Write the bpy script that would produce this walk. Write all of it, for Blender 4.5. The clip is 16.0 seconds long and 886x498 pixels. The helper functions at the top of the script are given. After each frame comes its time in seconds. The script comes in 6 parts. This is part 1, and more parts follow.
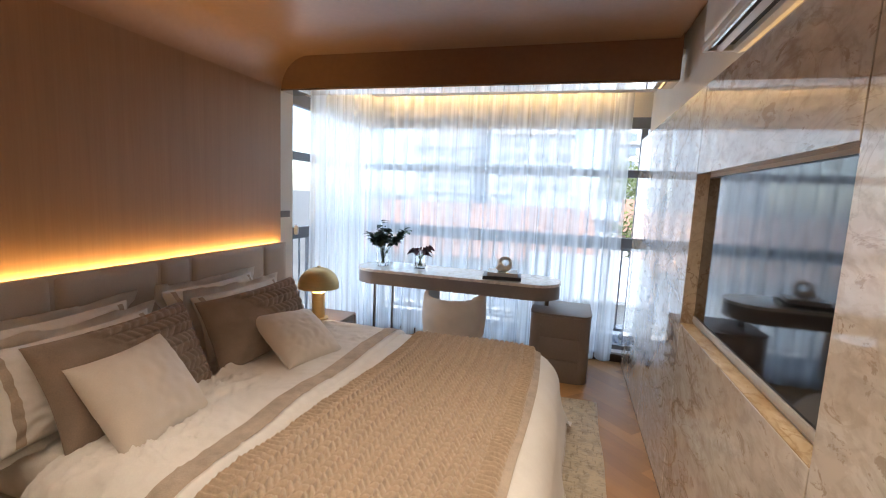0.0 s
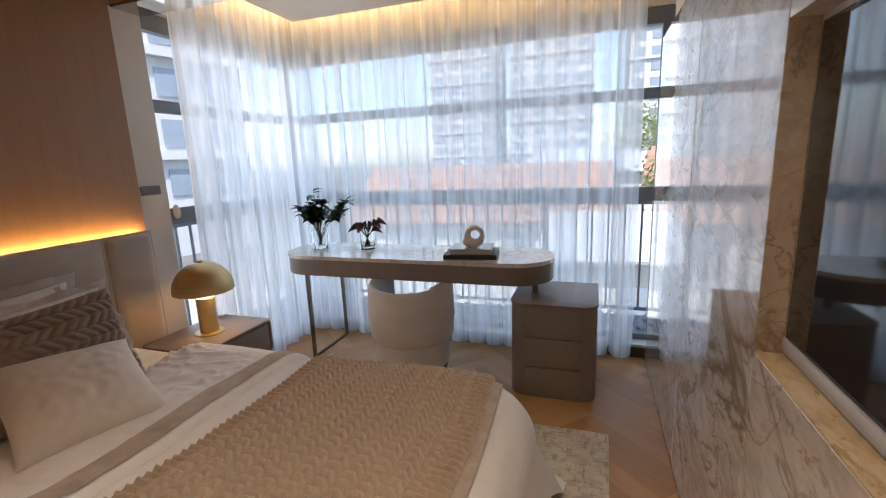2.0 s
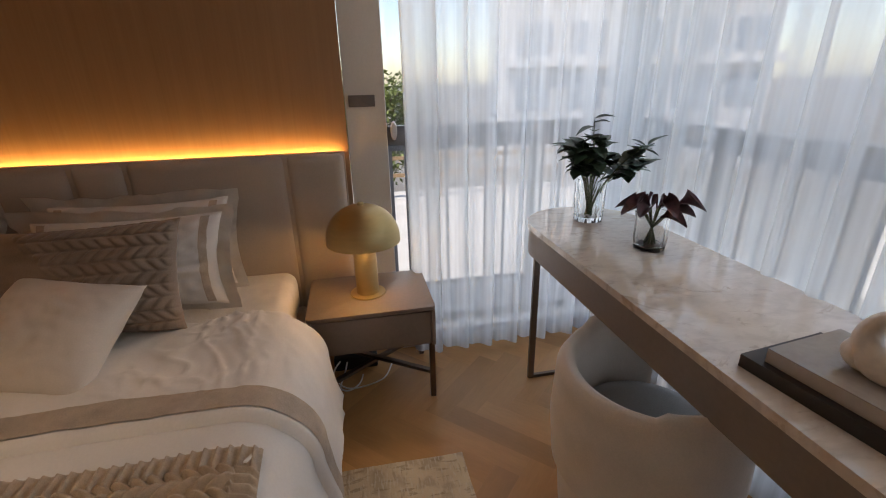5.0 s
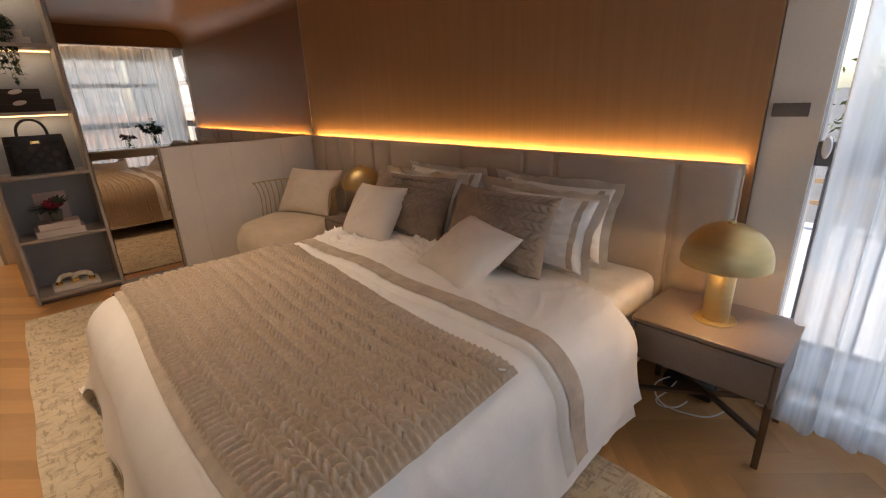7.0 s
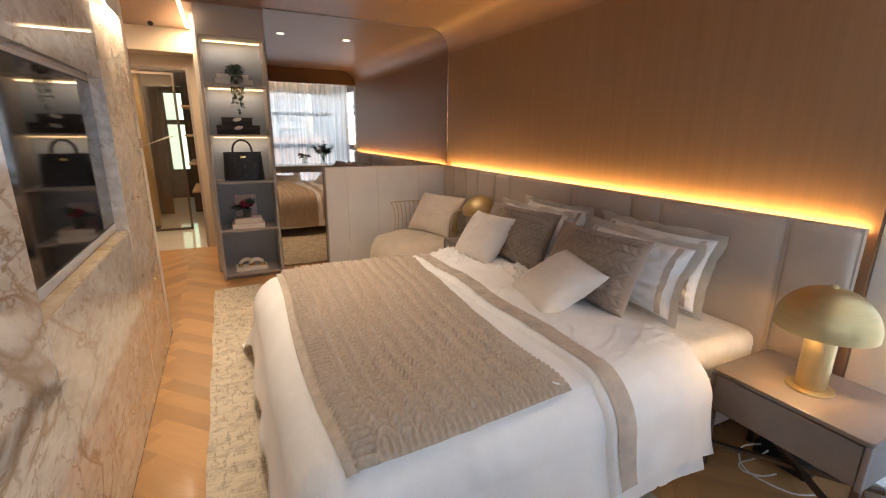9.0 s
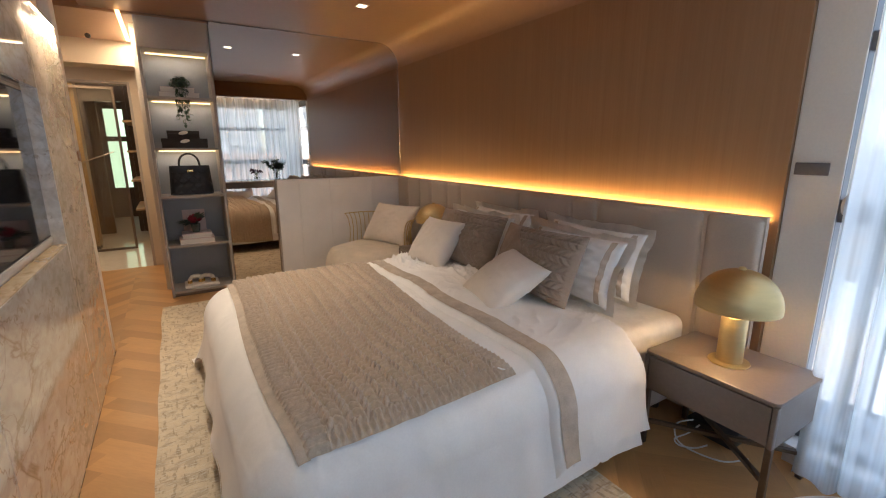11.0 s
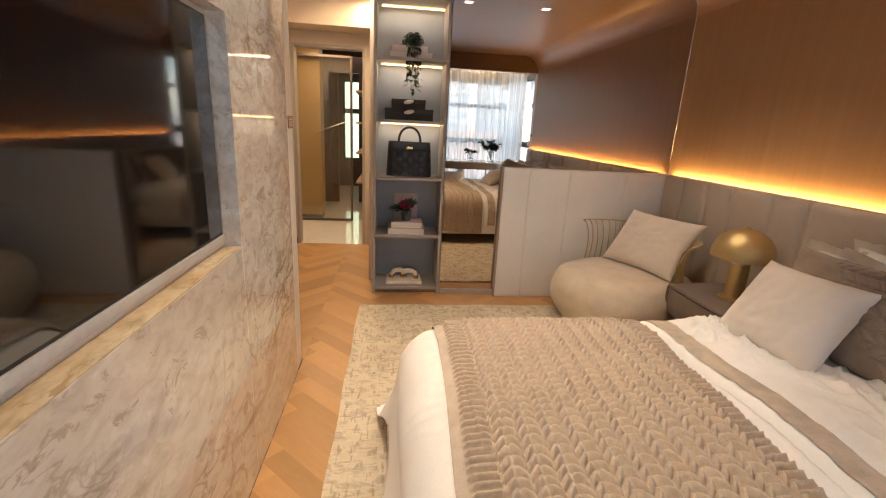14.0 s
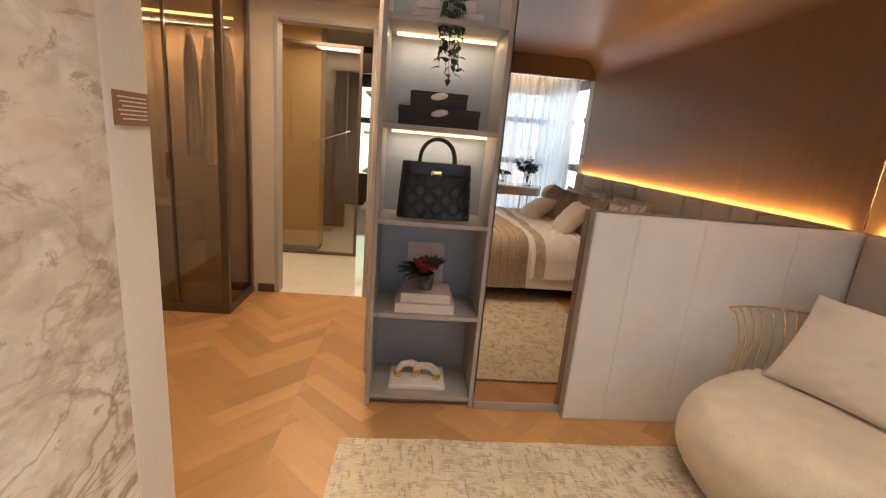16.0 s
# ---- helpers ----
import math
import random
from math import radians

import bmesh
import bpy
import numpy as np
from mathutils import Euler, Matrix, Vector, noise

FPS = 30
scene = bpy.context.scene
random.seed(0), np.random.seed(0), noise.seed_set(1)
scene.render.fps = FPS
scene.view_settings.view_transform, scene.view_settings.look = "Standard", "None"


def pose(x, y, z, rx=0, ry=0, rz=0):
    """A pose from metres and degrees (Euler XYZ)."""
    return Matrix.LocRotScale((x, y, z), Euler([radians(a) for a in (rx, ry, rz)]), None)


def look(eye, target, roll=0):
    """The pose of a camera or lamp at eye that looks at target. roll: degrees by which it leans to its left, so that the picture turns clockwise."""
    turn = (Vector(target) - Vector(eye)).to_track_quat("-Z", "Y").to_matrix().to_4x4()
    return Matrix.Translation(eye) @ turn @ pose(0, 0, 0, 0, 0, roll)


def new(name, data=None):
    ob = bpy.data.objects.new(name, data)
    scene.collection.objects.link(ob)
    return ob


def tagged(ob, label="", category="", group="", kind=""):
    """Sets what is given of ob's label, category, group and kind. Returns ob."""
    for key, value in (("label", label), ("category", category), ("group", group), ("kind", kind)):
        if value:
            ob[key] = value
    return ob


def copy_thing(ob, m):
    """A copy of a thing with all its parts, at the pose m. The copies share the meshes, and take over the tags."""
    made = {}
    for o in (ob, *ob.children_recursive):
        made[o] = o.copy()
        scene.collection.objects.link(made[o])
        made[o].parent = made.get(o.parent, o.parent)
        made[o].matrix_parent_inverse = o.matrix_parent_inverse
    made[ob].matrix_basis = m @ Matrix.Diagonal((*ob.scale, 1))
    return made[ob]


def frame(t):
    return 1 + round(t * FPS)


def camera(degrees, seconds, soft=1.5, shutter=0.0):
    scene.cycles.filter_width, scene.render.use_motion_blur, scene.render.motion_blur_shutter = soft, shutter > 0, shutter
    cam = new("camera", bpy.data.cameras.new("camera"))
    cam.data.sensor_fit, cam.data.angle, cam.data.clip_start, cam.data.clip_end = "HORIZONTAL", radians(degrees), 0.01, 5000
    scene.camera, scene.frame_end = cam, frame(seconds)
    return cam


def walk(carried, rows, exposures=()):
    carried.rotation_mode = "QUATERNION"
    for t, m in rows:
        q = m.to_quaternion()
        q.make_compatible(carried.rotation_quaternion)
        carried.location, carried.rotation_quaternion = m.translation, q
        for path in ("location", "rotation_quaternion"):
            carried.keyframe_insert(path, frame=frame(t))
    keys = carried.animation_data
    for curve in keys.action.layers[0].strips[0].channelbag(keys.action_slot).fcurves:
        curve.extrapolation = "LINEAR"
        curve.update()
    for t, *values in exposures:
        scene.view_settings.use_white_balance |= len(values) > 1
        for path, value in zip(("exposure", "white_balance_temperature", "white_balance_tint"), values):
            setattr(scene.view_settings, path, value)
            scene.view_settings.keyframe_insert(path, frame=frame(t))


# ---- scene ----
cam = camera(90.2, 16.0, soft=1.1)
EXPOSURES = [(0.0, 2.46, 6150, 11), (1.5, 2.18, 6350, 13), (3.2, 1.85, 6600, 14), (5.5, 1.72, 7400, 17), (7.5, 2.42, 6700, 15), (8.5, 2.82, 6300, 12), (11.0, 2.45, 6000, 10), (12.0, 2.48, 6300, 12), (12.5, 2.74, 6250, 11), (14.0, 2.92, 6200, 10), (14.5, 3.0, 6200, 10), (16.0, 3.05, 5900, 9)]
PATH = [
    (0, (2.243, 1.057, 1.516), (1.703, 2.967, 1.271), 2.6),
    (0.5, (2.305, 1.241, 1.476), (1.731, 3.138, 1.207), -0.5),
    (1, (2.319, 1.492, 1.4), (1.703, 3.357, 1.022), -2.1),
    (1.5, (2.343, 1.886, 1.413), (1.719, 3.745, 1.022), -2.2),
    (2, (2.439, 2.279, 1.407), (1.8, 4.133, 1.014), -2.2),
    (2.5, (2.419, 2.637, 1.373), (1.776, 4.488, 0.971), -1.8),
    (3, (2.379, 2.927, 1.355), (1.701, 4.746, 0.871), -1.7),
    (3.2, (2.351, 3.036, 1.375), (1.594, 4.806, 0.831), -1.6),
    (5.3, (2.145, 4.197, 1.376), (0.269, 4.237, 0.682), -1.5),
    (5.5, (2.096, 4.223, 1.343), (0.223, 4.056, 0.663), -1.8),
    (6, (2.036, 4.274, 1.338), (0.273, 3.603, 0.673), -2.9),
    (6.5, (2.148, 4.429, 1.359), (0.713, 3.194, 0.715), -2.6),
    (7, (2.288, 4.563, 1.392), (0.998, 3.178, 0.746), -2.1),
    (7.5, (2.302, 4.639, 1.395), (1.063, 3.204, 0.757), -1.0),
    (8, (2.321, 4.795, 1.416), (1.261, 3.22, 0.788), -0.3),
    (8.5, (2.326, 4.849, 1.423), (1.432, 3.158, 0.84), 1.0),
    (8.7, (2.332, 4.865, 1.441), (1.488, 3.135, 0.897), 0.8),
    (10.8, (2.323, 4.979, 1.391), (1.351, 3.283, 0.956), 0.0),
    (11, (2.329, 4.994, 1.391), (1.315, 3.323, 0.945), -0.2),
    (11.5, (2.328, 4.995, 1.391), (1.283, 3.349, 0.922), -1.0),
    (12, (2.317, 4.892, 1.395), (1.323, 3.222, 0.903), -1.8),
    (12.5, (2.299, 4.669, 1.373), (1.349, 2.976, 0.877), -2.0),
    (13, (2.313, 4.354, 1.371), (1.429, 2.63, 0.875), 1.3),
    (13.5, (2.318, 4.069, 1.359), (1.782, 2.214, 0.838), 3.4),
    (14, (2.298, 3.726, 1.365), (2.068, 1.812, 0.833), 2.9),
    (14.5, (2.32, 3.358, 1.362), (2.127, 1.441, 0.826), 3.2),
    (15, (2.333, 2.998, 1.374), (2.131, 1.079, 0.85), 3.3),
    (15.5, (2.29, 2.626, 1.354), (2.124, 0.692, 0.874), 4.3),
    (16, (2.294, 2.257, 1.343), (2.129, 0.321, 0.87), 5.0),
]
walk(cam, [(t, look(eye, target, roll)) for t, eye, target, roll in PATH], EXPOSURES)

# ---- world, sun, large lights ----
world = bpy.data.worlds.new("world")
scene.world = world
world.use_nodes = True
wn, wl = world.node_tree.nodes, world.node_tree.links
sky = wn.new("ShaderNodeTexSky")
sky.sky_type, sky.sun_disc = "NISHITA", False
sky.sun_elevation, sky.sun_rotation = radians(52), radians(160)
wl.new(sky.outputs[0], wn["Background"].inputs[0])
wn["Background"].inputs[1].default_value = 0.08

SUN_WAY = Vector((-0.21, 0.58, -0.79))


def lamp(name, kind, m, energy, color, size=None, **more):
    data = bpy.data.lights.new(name, kind)
    data.energy, data.color = energy, color
    if kind == "AREA":
        data.shape, data.size, data.size_y = "RECTANGLE", size[0], size[1]
    for key, value in more.items():
        if key == "angle":
            data.angle = value
        if key == "spot":
            data.spot_size, data.spot_blend = value
        if key == "radius":
            data.shadow_soft_size = value
        if key == "spread":
            data.spread = value
    ob = new(name, data)
    ob.matrix_world = m
    return ob


WARM = (1.0, 0.62, 0.26)
AMBER = (1.0, 0.60, 0.19)
SOFT = (1.0, 0.80, 0.58)
lamp("sun", "SUN", look((0, 0, 20), Vector((0, 0, 20)) + SUN_WAY), 1.7, (1.0, 0.95, 0.87), angle=radians(0.5))


def strip(name, at, way, along, length, energy, color, width=0.02):
    """A long thin area lamp at a place, shining along way, its length along along."""
    z, x = -Vector(way).normalized(), Vector(along).normalized()
    y = z.cross(x).normalized()
    x = y.cross(z)
    m = Matrix((x, y, z)).transposed().to_4x4()
    return lamp(name, "AREA", Matrix.Translation(at) @ m, energy, color, (length, width))


# strips of light behind the top of the headboard and of the low partition
strip("headboard_strip_light", (0.041, 2.19, 1.060), (-0.15, 0, 1), (0, 1, 0), 3.74, 4.0, AMBER, 0.016)
strip("partition_strip_light", (0.72, 0.258, 1.060), (0, -0.1, 1), (1, 0, 0), 1.30, 1.2, AMBER, 0.016)
# strips in the curtain slot
strip("curtain_strip_light_front", (1.45, 5.362, 2.525), (0, 1, -0.6), (1, 0, 0), 2.4, 1.4, WARM)
strip("curtain_strip_light_side", (0.262, 4.9, 2.525), (-1, 0, -0.6), (0, 1, 0), 0.9, 0.7, WARM)
# strip on top of the stone wall
strip("stone_strip_light", (2.845, 3.3, 2.095), (0.3, 0, 1), (0, 1, 0), 3.6, 0.11, WARM)
# daylight in the two window openings
lamp("window_daylight_front", "AREA", look((1.45, 5.64, 1.18), (1.45, 4.0, 1.0)), 3.5, (0.80, 0.90, 1.0), (2.7, 2.0))
lamp("window_daylight_side", "AREA", look((-0.10, 4.9, 1.18), (1.0, 4.9, 1.0)), 2.1, (0.90, 0.94, 1.0), (1.1, 2.0))
# ceiling spots
SPOTS = [(0.86, 1.33), (1.62, 1.30)]
for sx, sy in SPOTS:
    lamp("ceiling_spot_or_aisle_fill", "SPOT", look((sx, sy, 2.47), (sx, sy, 0)), 5.0, SOFT, spot=(radians(95), 0.7), radius=0.03)
# unseen aisle spots, added to brighten the bed and the stone wall
ADDED_AISLE_SPOTS = [(2.22, 1.95), (2.22, 3.05)]
for (sx, sy), watts in zip(ADDED_AISLE_SPOTS, (14, 9)):
    lamp("ceiling_spot_or_aisle_fill", "SPOT", look((sx, sy, 2.47), (sx - 0.12, sy, 0)), watts, SOFT, spot=(radians(92), 0.9), radius=0.03)
# linear light of the corridor
strip("corridor_line_light", (2.55, -0.32, 2.464), (0, 0, -1), (0, 1, 0), 1.24, 3.6, (1.0, 0.72, 0.44), 0.03)
# two added fills without fixtures brighten the bathroom and the room beyond
lamp("bathroom_fill", "AREA", look((3.2, -2.0, 2.3), (3.2, -2.0, 0)), 2.6, (1.0, 0.72, 0.44), (0.6, 0.8))
lamp("far_room_fill", "AREA", look((3.2, -4.6, 2.4), (3.2, -4.6, 0)), 1.0, (1.0, 0.85, 0.65), (1.0, 1.6))
lamp("closet_light", "AREA", look((3.95, -1.1, 1.98), (3.95, -1.1, 0)), 1.3, SOFT, (0.7, 0.03))
# table lamp
lamp("table_lamp_light", "POINT", pose(0.425, 4.13, 0.735), 0.7, WARM, radius=0.02)


# ---- materials ----
def material(name, color, rough=0.6, metal=0.0, vary=0.08, scale=6.0, fine=60.0, bump=0.0, bump_scale=200.0,
             stretch=(1, 1, 1), other=None, coat=0.0, spec=0.5, rand=0.0, sheen=0.0, rough_vary=0.08):
    """A surface with broad and fine variation of its colour and gloss, and a fine relief."""
    m = bpy.data.materials.new(name)
    m.use_nodes = True
    n, l = m.node_tree.nodes, m.node_tree.links
    p = n["Principled BSDF"]
    co, mp = n.new("ShaderNodeTexCoord"), n.new("ShaderNodeMapping")
    mp.inputs["Scale"].default_value = stretch
    l.new(co.outputs["Object"], mp.inputs[0])
    if rand:
        who, far_off = n.new("ShaderNodeObjectInfo"), n.new("ShaderNodeMath")
        far_off.operation = "MULTIPLY"
        far_off.inputs[1].default_value = 40.0
        l.new(who.outputs["Random"], far_off.inputs[0]), l.new(far_off.outputs[0], mp.inputs["Location"])
    a, b = n.new("ShaderNodeTexNoise"), n.new("ShaderNodeTexNoise")
    a.inputs["Scale"].default_value, a.inputs["Detail"].default_value = scale, 4
    b.inputs["Scale"].default_value, b.inputs["Detail"].default_value = fine, 3
    l.new(mp.outputs[0], a.inputs[0]), l.new(mp.outputs[0], b.inputs[0])
    add = n.new("ShaderNodeMath")
    add.operation = "MULTIPLY_ADD"
    add.inputs[1].default_value = 0.6
    l.new(a.outputs[0], add.inputs[0])
    half = n.new("ShaderNodeMath")
    half.operation = "MULTIPLY"
    half.inputs[1].default_value = 0.4
    l.new(b.outputs[0], half.inputs[0]), l.new(half.outputs[0], add.inputs[2])
    ramp = n.new("ShaderNodeValToRGB")
    dark = other or tuple(c * (1 - 2.2 * vary) for c in color)
    light = color if other else tuple(min(1, c * (1 + 1.6 * vary)) for c in color)
    ramp.color_ramp.elements[0].position, ramp.color_ramp.elements[1].position = 0.32, 0.68
    ramp.color_ramp.elements[0].color, ramp.color_ramp.elements[1].color = (*dark, 1), (*light, 1)
    l.new(add.outputs[0], ramp.inputs[0])
    out = ramp.outputs[0]
    if rand:
        info, hsv, rng = n.new("ShaderNodeObjectInfo"), n.new("ShaderNodeHueSaturation"), n.new("ShaderNodeMapRange")
        rng.inputs[3].default_value, rng.inputs[4].default_value = 1 - rand, 1 + rand
        l.new(info.outputs["Random"], rng.inputs[0]), l.new(rng.outputs[0], hsv.inputs["Value"])
        l.new(out, hsv.inputs["Color"])
        out = hsv.outputs[0]
    l.new(out, p.inputs["Base Color"])
    rr = n.new("ShaderNodeMapRange")
    rr.inputs[3].default_value, rr.inputs[4].default_value = max(0, rough - rough_vary), min(1, rough + rough_vary)
    l.new(a.outputs[0], rr.inputs[0]), l.new(rr.outputs[0], p.inputs["Roughness"])
    p.inputs["Metallic"].default_value = metal
    p.inputs["Coat Weight"].default_value = coat
    p.inputs["Coat Roughness"].default_value = 0.05
    p.inputs["Specular IOR Level"].default_value = spec
    p.inputs["Sheen Weight"].default_value = sheen
    if bump:
        c, bp = n.new("ShaderNodeTexNoise"), n.new("ShaderNodeBump")
        c.inputs["Scale"].default_value = bump_scale
        l.new(mp.outputs[0], c.inputs[0]), l.new(c.outputs[0], bp.inputs["Height"])
        bp.inputs["Strength"].default_value, bp.inputs["Distance"].default_value = bump, 0.004
        l.new(bp.outputs[0], p.inputs["Normal"])
    return m


def glow(name, color, strength):
    m = bpy.data.materials.new(name)
    m.use_nodes = True
    p = m.node_tree.nodes["Principled BSDF"]
    p.inputs["Base Color"].default_value = (0.8, 0.8, 0.8, 1)
    p.inputs["Emission Color"].default_value = (*color, 1)
    p.inputs["Emission Strength"].default_value = strength
    return m


def glass(name, color=(1, 1, 1), rough=0.0, thin=True, gloss=0.1):
    """thin: a pane, clear with a faint mirror image; else solid refracting glass."""
    m = bpy.data.materials.new(name)
    m.use_nodes = True
    n, l = m.node_tree.nodes, m.node_tree.links
    if not thin:
        p = n["Principled BSDF"]
        p.inputs["Base Color"].default_value = (*color, 1)
        p.inputs["Roughness"].default_value = rough
        p.inputs["Transmission Weight"].default_value = 1.0
        p.inputs["IOR"].default_value = 1.45
        return m
    clear, shine, mix = n.new("ShaderNodeBsdfTransparent"), n.new("ShaderNodeBsdfGlossy"), n.new("ShaderNodeMixShader")
    clear.inputs[0].default_value = (*color, 1)
    shine.inputs["Roughness"].default_value = rough
    mix.inputs[0].default_value = gloss
    l.new(clear.outputs[0], mix.inputs[1]), l.new(shine.outputs[0], mix.inputs[2])
    l.new(mix.outputs[0], n["Material Output"].inputs[0])
    return m


def sheer_cloth():
    m = bpy.data.materials.new("sheer_cloth")
    m.use_nodes = True
    n, l = m.node_tree.nodes, m.node_tree.links
    clear, thru, face = n.new("ShaderNodeBsdfTransparent"), n.new("ShaderNodeBsdfTranslucent"), n.new("ShaderNodeBsdfDiffuse")
    for s in (thru, face):
        s.inputs[0].default_value = (0.86, 0.90, 0.93, 1)
    cloth, mix = n.new("ShaderNodeMixShader"), n.new("ShaderNodeMixShader")
    cloth.inputs[0].default_value = 0.30
    l.new(thru.outputs[0], cloth.inputs[1]), l.new(face.outputs[0], cloth.inputs[2])
    co, mp, t = n.new("ShaderNodeTexCoord"), n.new("ShaderNodeMapping"), n.new("ShaderNodeTexNoise")
    mp.inputs["Scale"].default_value = (10, 10, 0.10)
    t.inputs["Scale"].default_value = 2.0
    rng = n.new("ShaderNodeMapRange")
    rng.inputs[1].default_value, rng.inputs[2].default_value = 0.36, 0.64
    rng.inputs[3].default_value, rng.inputs[4].default_value = 0.46, 0.86
    l.new(co.outputs["Object"], mp.inputs[0]), l.new(mp.outputs[0], t.inputs[0])
    l.new(t.outputs[0], rng.inputs[0]), l.new(rng.outputs[0], mix.inputs[0])
    l.new(clear.outputs[0], mix.inputs[1]), l.new(cloth.outputs[0], mix.inputs[2])
    l.new(mix.outputs[0], n["Material Output"].inputs[0])
    return m


def marble(name, base, vein, patch, rough=0.08, scale=1.0, turn=(0.5, 0.0, 0.0), depth=0.85):
    """Polished stone: cloudy patches and thin wandering veins."""
    m = bpy.data.materials.new(name)
    m.use_nodes = True
    n, l = m.node_tree.nodes, m.node_tree.links
    p = n["Principled BSDF"]
    co, mp = n.new("ShaderNodeTexCoord"), n.new("ShaderNodeMapping")
    mp.inputs["Scale"].default_value = (scale, scale * 0.5, scale * 0.95)
    mp.inputs["Rotation"].default_value = turn
    l.new(co.outputs["Object"], mp.inputs[0])

    def noisy(s, detail, warp, rough_=0.55):
        t = n.new("ShaderNodeTexNoise")
        t.inputs["Scale"].default_value, t.inputs["Detail"].default_value = s, detail
        t.inputs["Distortion"].default_value, t.inputs["Roughness"].default_value = warp, rough_
        l.new(mp.outputs[0], t.inputs[0])
        return t.outputs[0]

    def ramp(src, stops):
        r = n.new("ShaderNodeValToRGB")
        while len(r.color_ramp.elements) < len(stops):
            r.color_ramp.elements.new(0.5)
        for e, (at, v) in zip(r.color_ramp.elements, stops):
            e.position, e.color = at, (v, v, v, 1)
        l.new(src, r.inputs[0])
        return r.outputs[0]

    def mixed(fac, c1, c2):
        x = n.new("ShaderNodeMix")
        x.data_type = "RGBA"
        l.new(fac, x.inputs[0])
        for slot, c in ((6, c1), (7, c2)):
            if isinstance(c, tuple):
                x.inputs[slot].default_value = (*c, 1)
            else:
                l.new(c, x.inputs[slot])
        return x.outputs[2]

    cloud = ramp(noisy(2.2, 8, 0.7), [(0.44, 0), (0.62, depth)])
    grain = ramp(noisy(14, 6, 0.6), [(0.45, 0), (0.68, 0.6)])
    vein_a = ramp(noisy(1.5, 8, 1.2), [(0.465, 0), (0.497, 1.0), (0.523, 0)])
    vein_b = ramp(noisy(3.6, 8, 0.9), [(0.476, 0), (0.494, 0.85), (0.512, 0)])
    where = ramp(noisy(1.1, 3, 0.5), [(0.42, 0.05), (0.62, 1)])
    c = mixed(cloud, base, patch)
    mottle = ramp(noisy(6.5, 9, 1.0, 0.62), [(0.495, 0), (0.53, 0.85)])
    c = mixed(mottle, c, tuple(min(1, 0.55 * a + 0.45 * b) for a, b in zip(base, patch)))
    specks = ramp(noisy(9, 9, 0.8, 0.7), [(0.585, 0), (0.62, 0.8)])
    c = mixed(specks, c, tuple(0.5 * (a + b) for a, b in zip(vein, patch)))
    c = mixed(grain, c, tuple(min(1, v * 0.8) for v in patch))
    both = n.new("ShaderNodeMath")
    both.operation = "MULTIPLY"
    l.new(vein_a, both.inputs[0]), l.new(where, both.inputs[1])
    c = mixed(both.outputs[0], c, vein)
    both2 = n.new("ShaderNodeMath")
    both2.operation = "MULTIPLY"
    l.new(vein_b, both2.inputs[0]), l.new(where, both2.inputs[1])
    c = mixed(both2.outputs[0], c, vein)
    l.new(c, p.inputs["Base Color"])
    p.inputs["Roughness"].default_value = rough
    p.inputs["Coat Weight"].default_value = 0.6
    p.inputs["Coat Roughness"].default_value = 0.03
    return m


WOOD_WALL = material("walnut_panel", (0.345, 0.200, 0.105), 0.42, vary=0.12, scale=2.2, fine=11.0, bump=0.03, bump_scale=20, stretch=(1.0, 9.0, 0.30), other=(0.292, 0.164, 0.083))
CEILING = material("brown_ceiling_paint", (0.355, 0.215, 0.130), 0.34, vary=0.04, scale=2, fine=30, rough_vary=0.04)
BEAM_PAINT = material("brown_beam_paint", (0.21, 0.118, 0.072), 0.4, vary=0.05, scale=2, fine=30)
PLASTER = material("warm_white_plaster", (0.72, 0.67, 0.60), 0.75, vary=0.03, scale=3, fine=90, bump=0.06)
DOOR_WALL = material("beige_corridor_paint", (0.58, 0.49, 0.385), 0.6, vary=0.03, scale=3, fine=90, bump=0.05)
GREIGE = material("greige_lacquer", (0.40, 0.36, 0.32), 0.45, vary=0.03, scale=3, fine=60)
GREIGE_DARK = material("taupe_lacquer", (0.225, 0.180, 0.152), 0.42, vary=0.05, scale=4, fine=70, bump=0.03)
SHELF_IN = material("grey_shelf_lining", (0.33, 0.345, 0.36), 0.6, vary=0.05, scale=3, fine=120, bump=0.05)
LEATHER = material("beige_upholstery", (0.50, 0.425, 0.355), 0.55, vary=0.05, scale=4, fine=180, bump=0.12, bump_scale=420, sheen=0.2)
LEATHER_PALE = material("pale_grey_upholstery", (0.74, 0.72, 0.69), 0.55, vary=0.04, scale=4, fine=180, bump=0.12, bump_scale=420, sheen=0.2)
WHITE_CLOTH = material("white_cotton", (0.86, 0.835, 0.80), 0.8, vary=0.025, scale=7, fine=140, bump=0.10, bump_scale=500, sheen=0.15)
CREAM_CLOTH = material("cream_cotton", (0.70, 0.62, 0.53), 0.75, vary=0.04, scale=6, fine=240, bump=0.15, bump_scale=600, sheen=0.2)
CREAM_SATIN = material("cream_cushion_cloth", (0.72, 0.65, 0.575), 0.6, vary=0.04, scale=6, fine=240, bump=0.10, bump_scale=700, sheen=0.3)
TAUPE_CLOTH = material("taupe_linen", (0.32, 0.245, 0.19), 0.85, vary=0.10, scale=9, fine=260, bump=0.3, bump_scale=420, sheen=0.2)
BAND_CLOTH = material("taupe_woven_band", (0.52, 0.435, 0.35), 0.85, vary=0.12, scale=16, fine=330, bump=0.35, bump_scale=600)
FLANGE = material("beige_border_cloth", (0.82, 0.78, 0.72), 0.8, vary=0.06, scale=14, fine=300, bump=0.3, bump_scale=600)
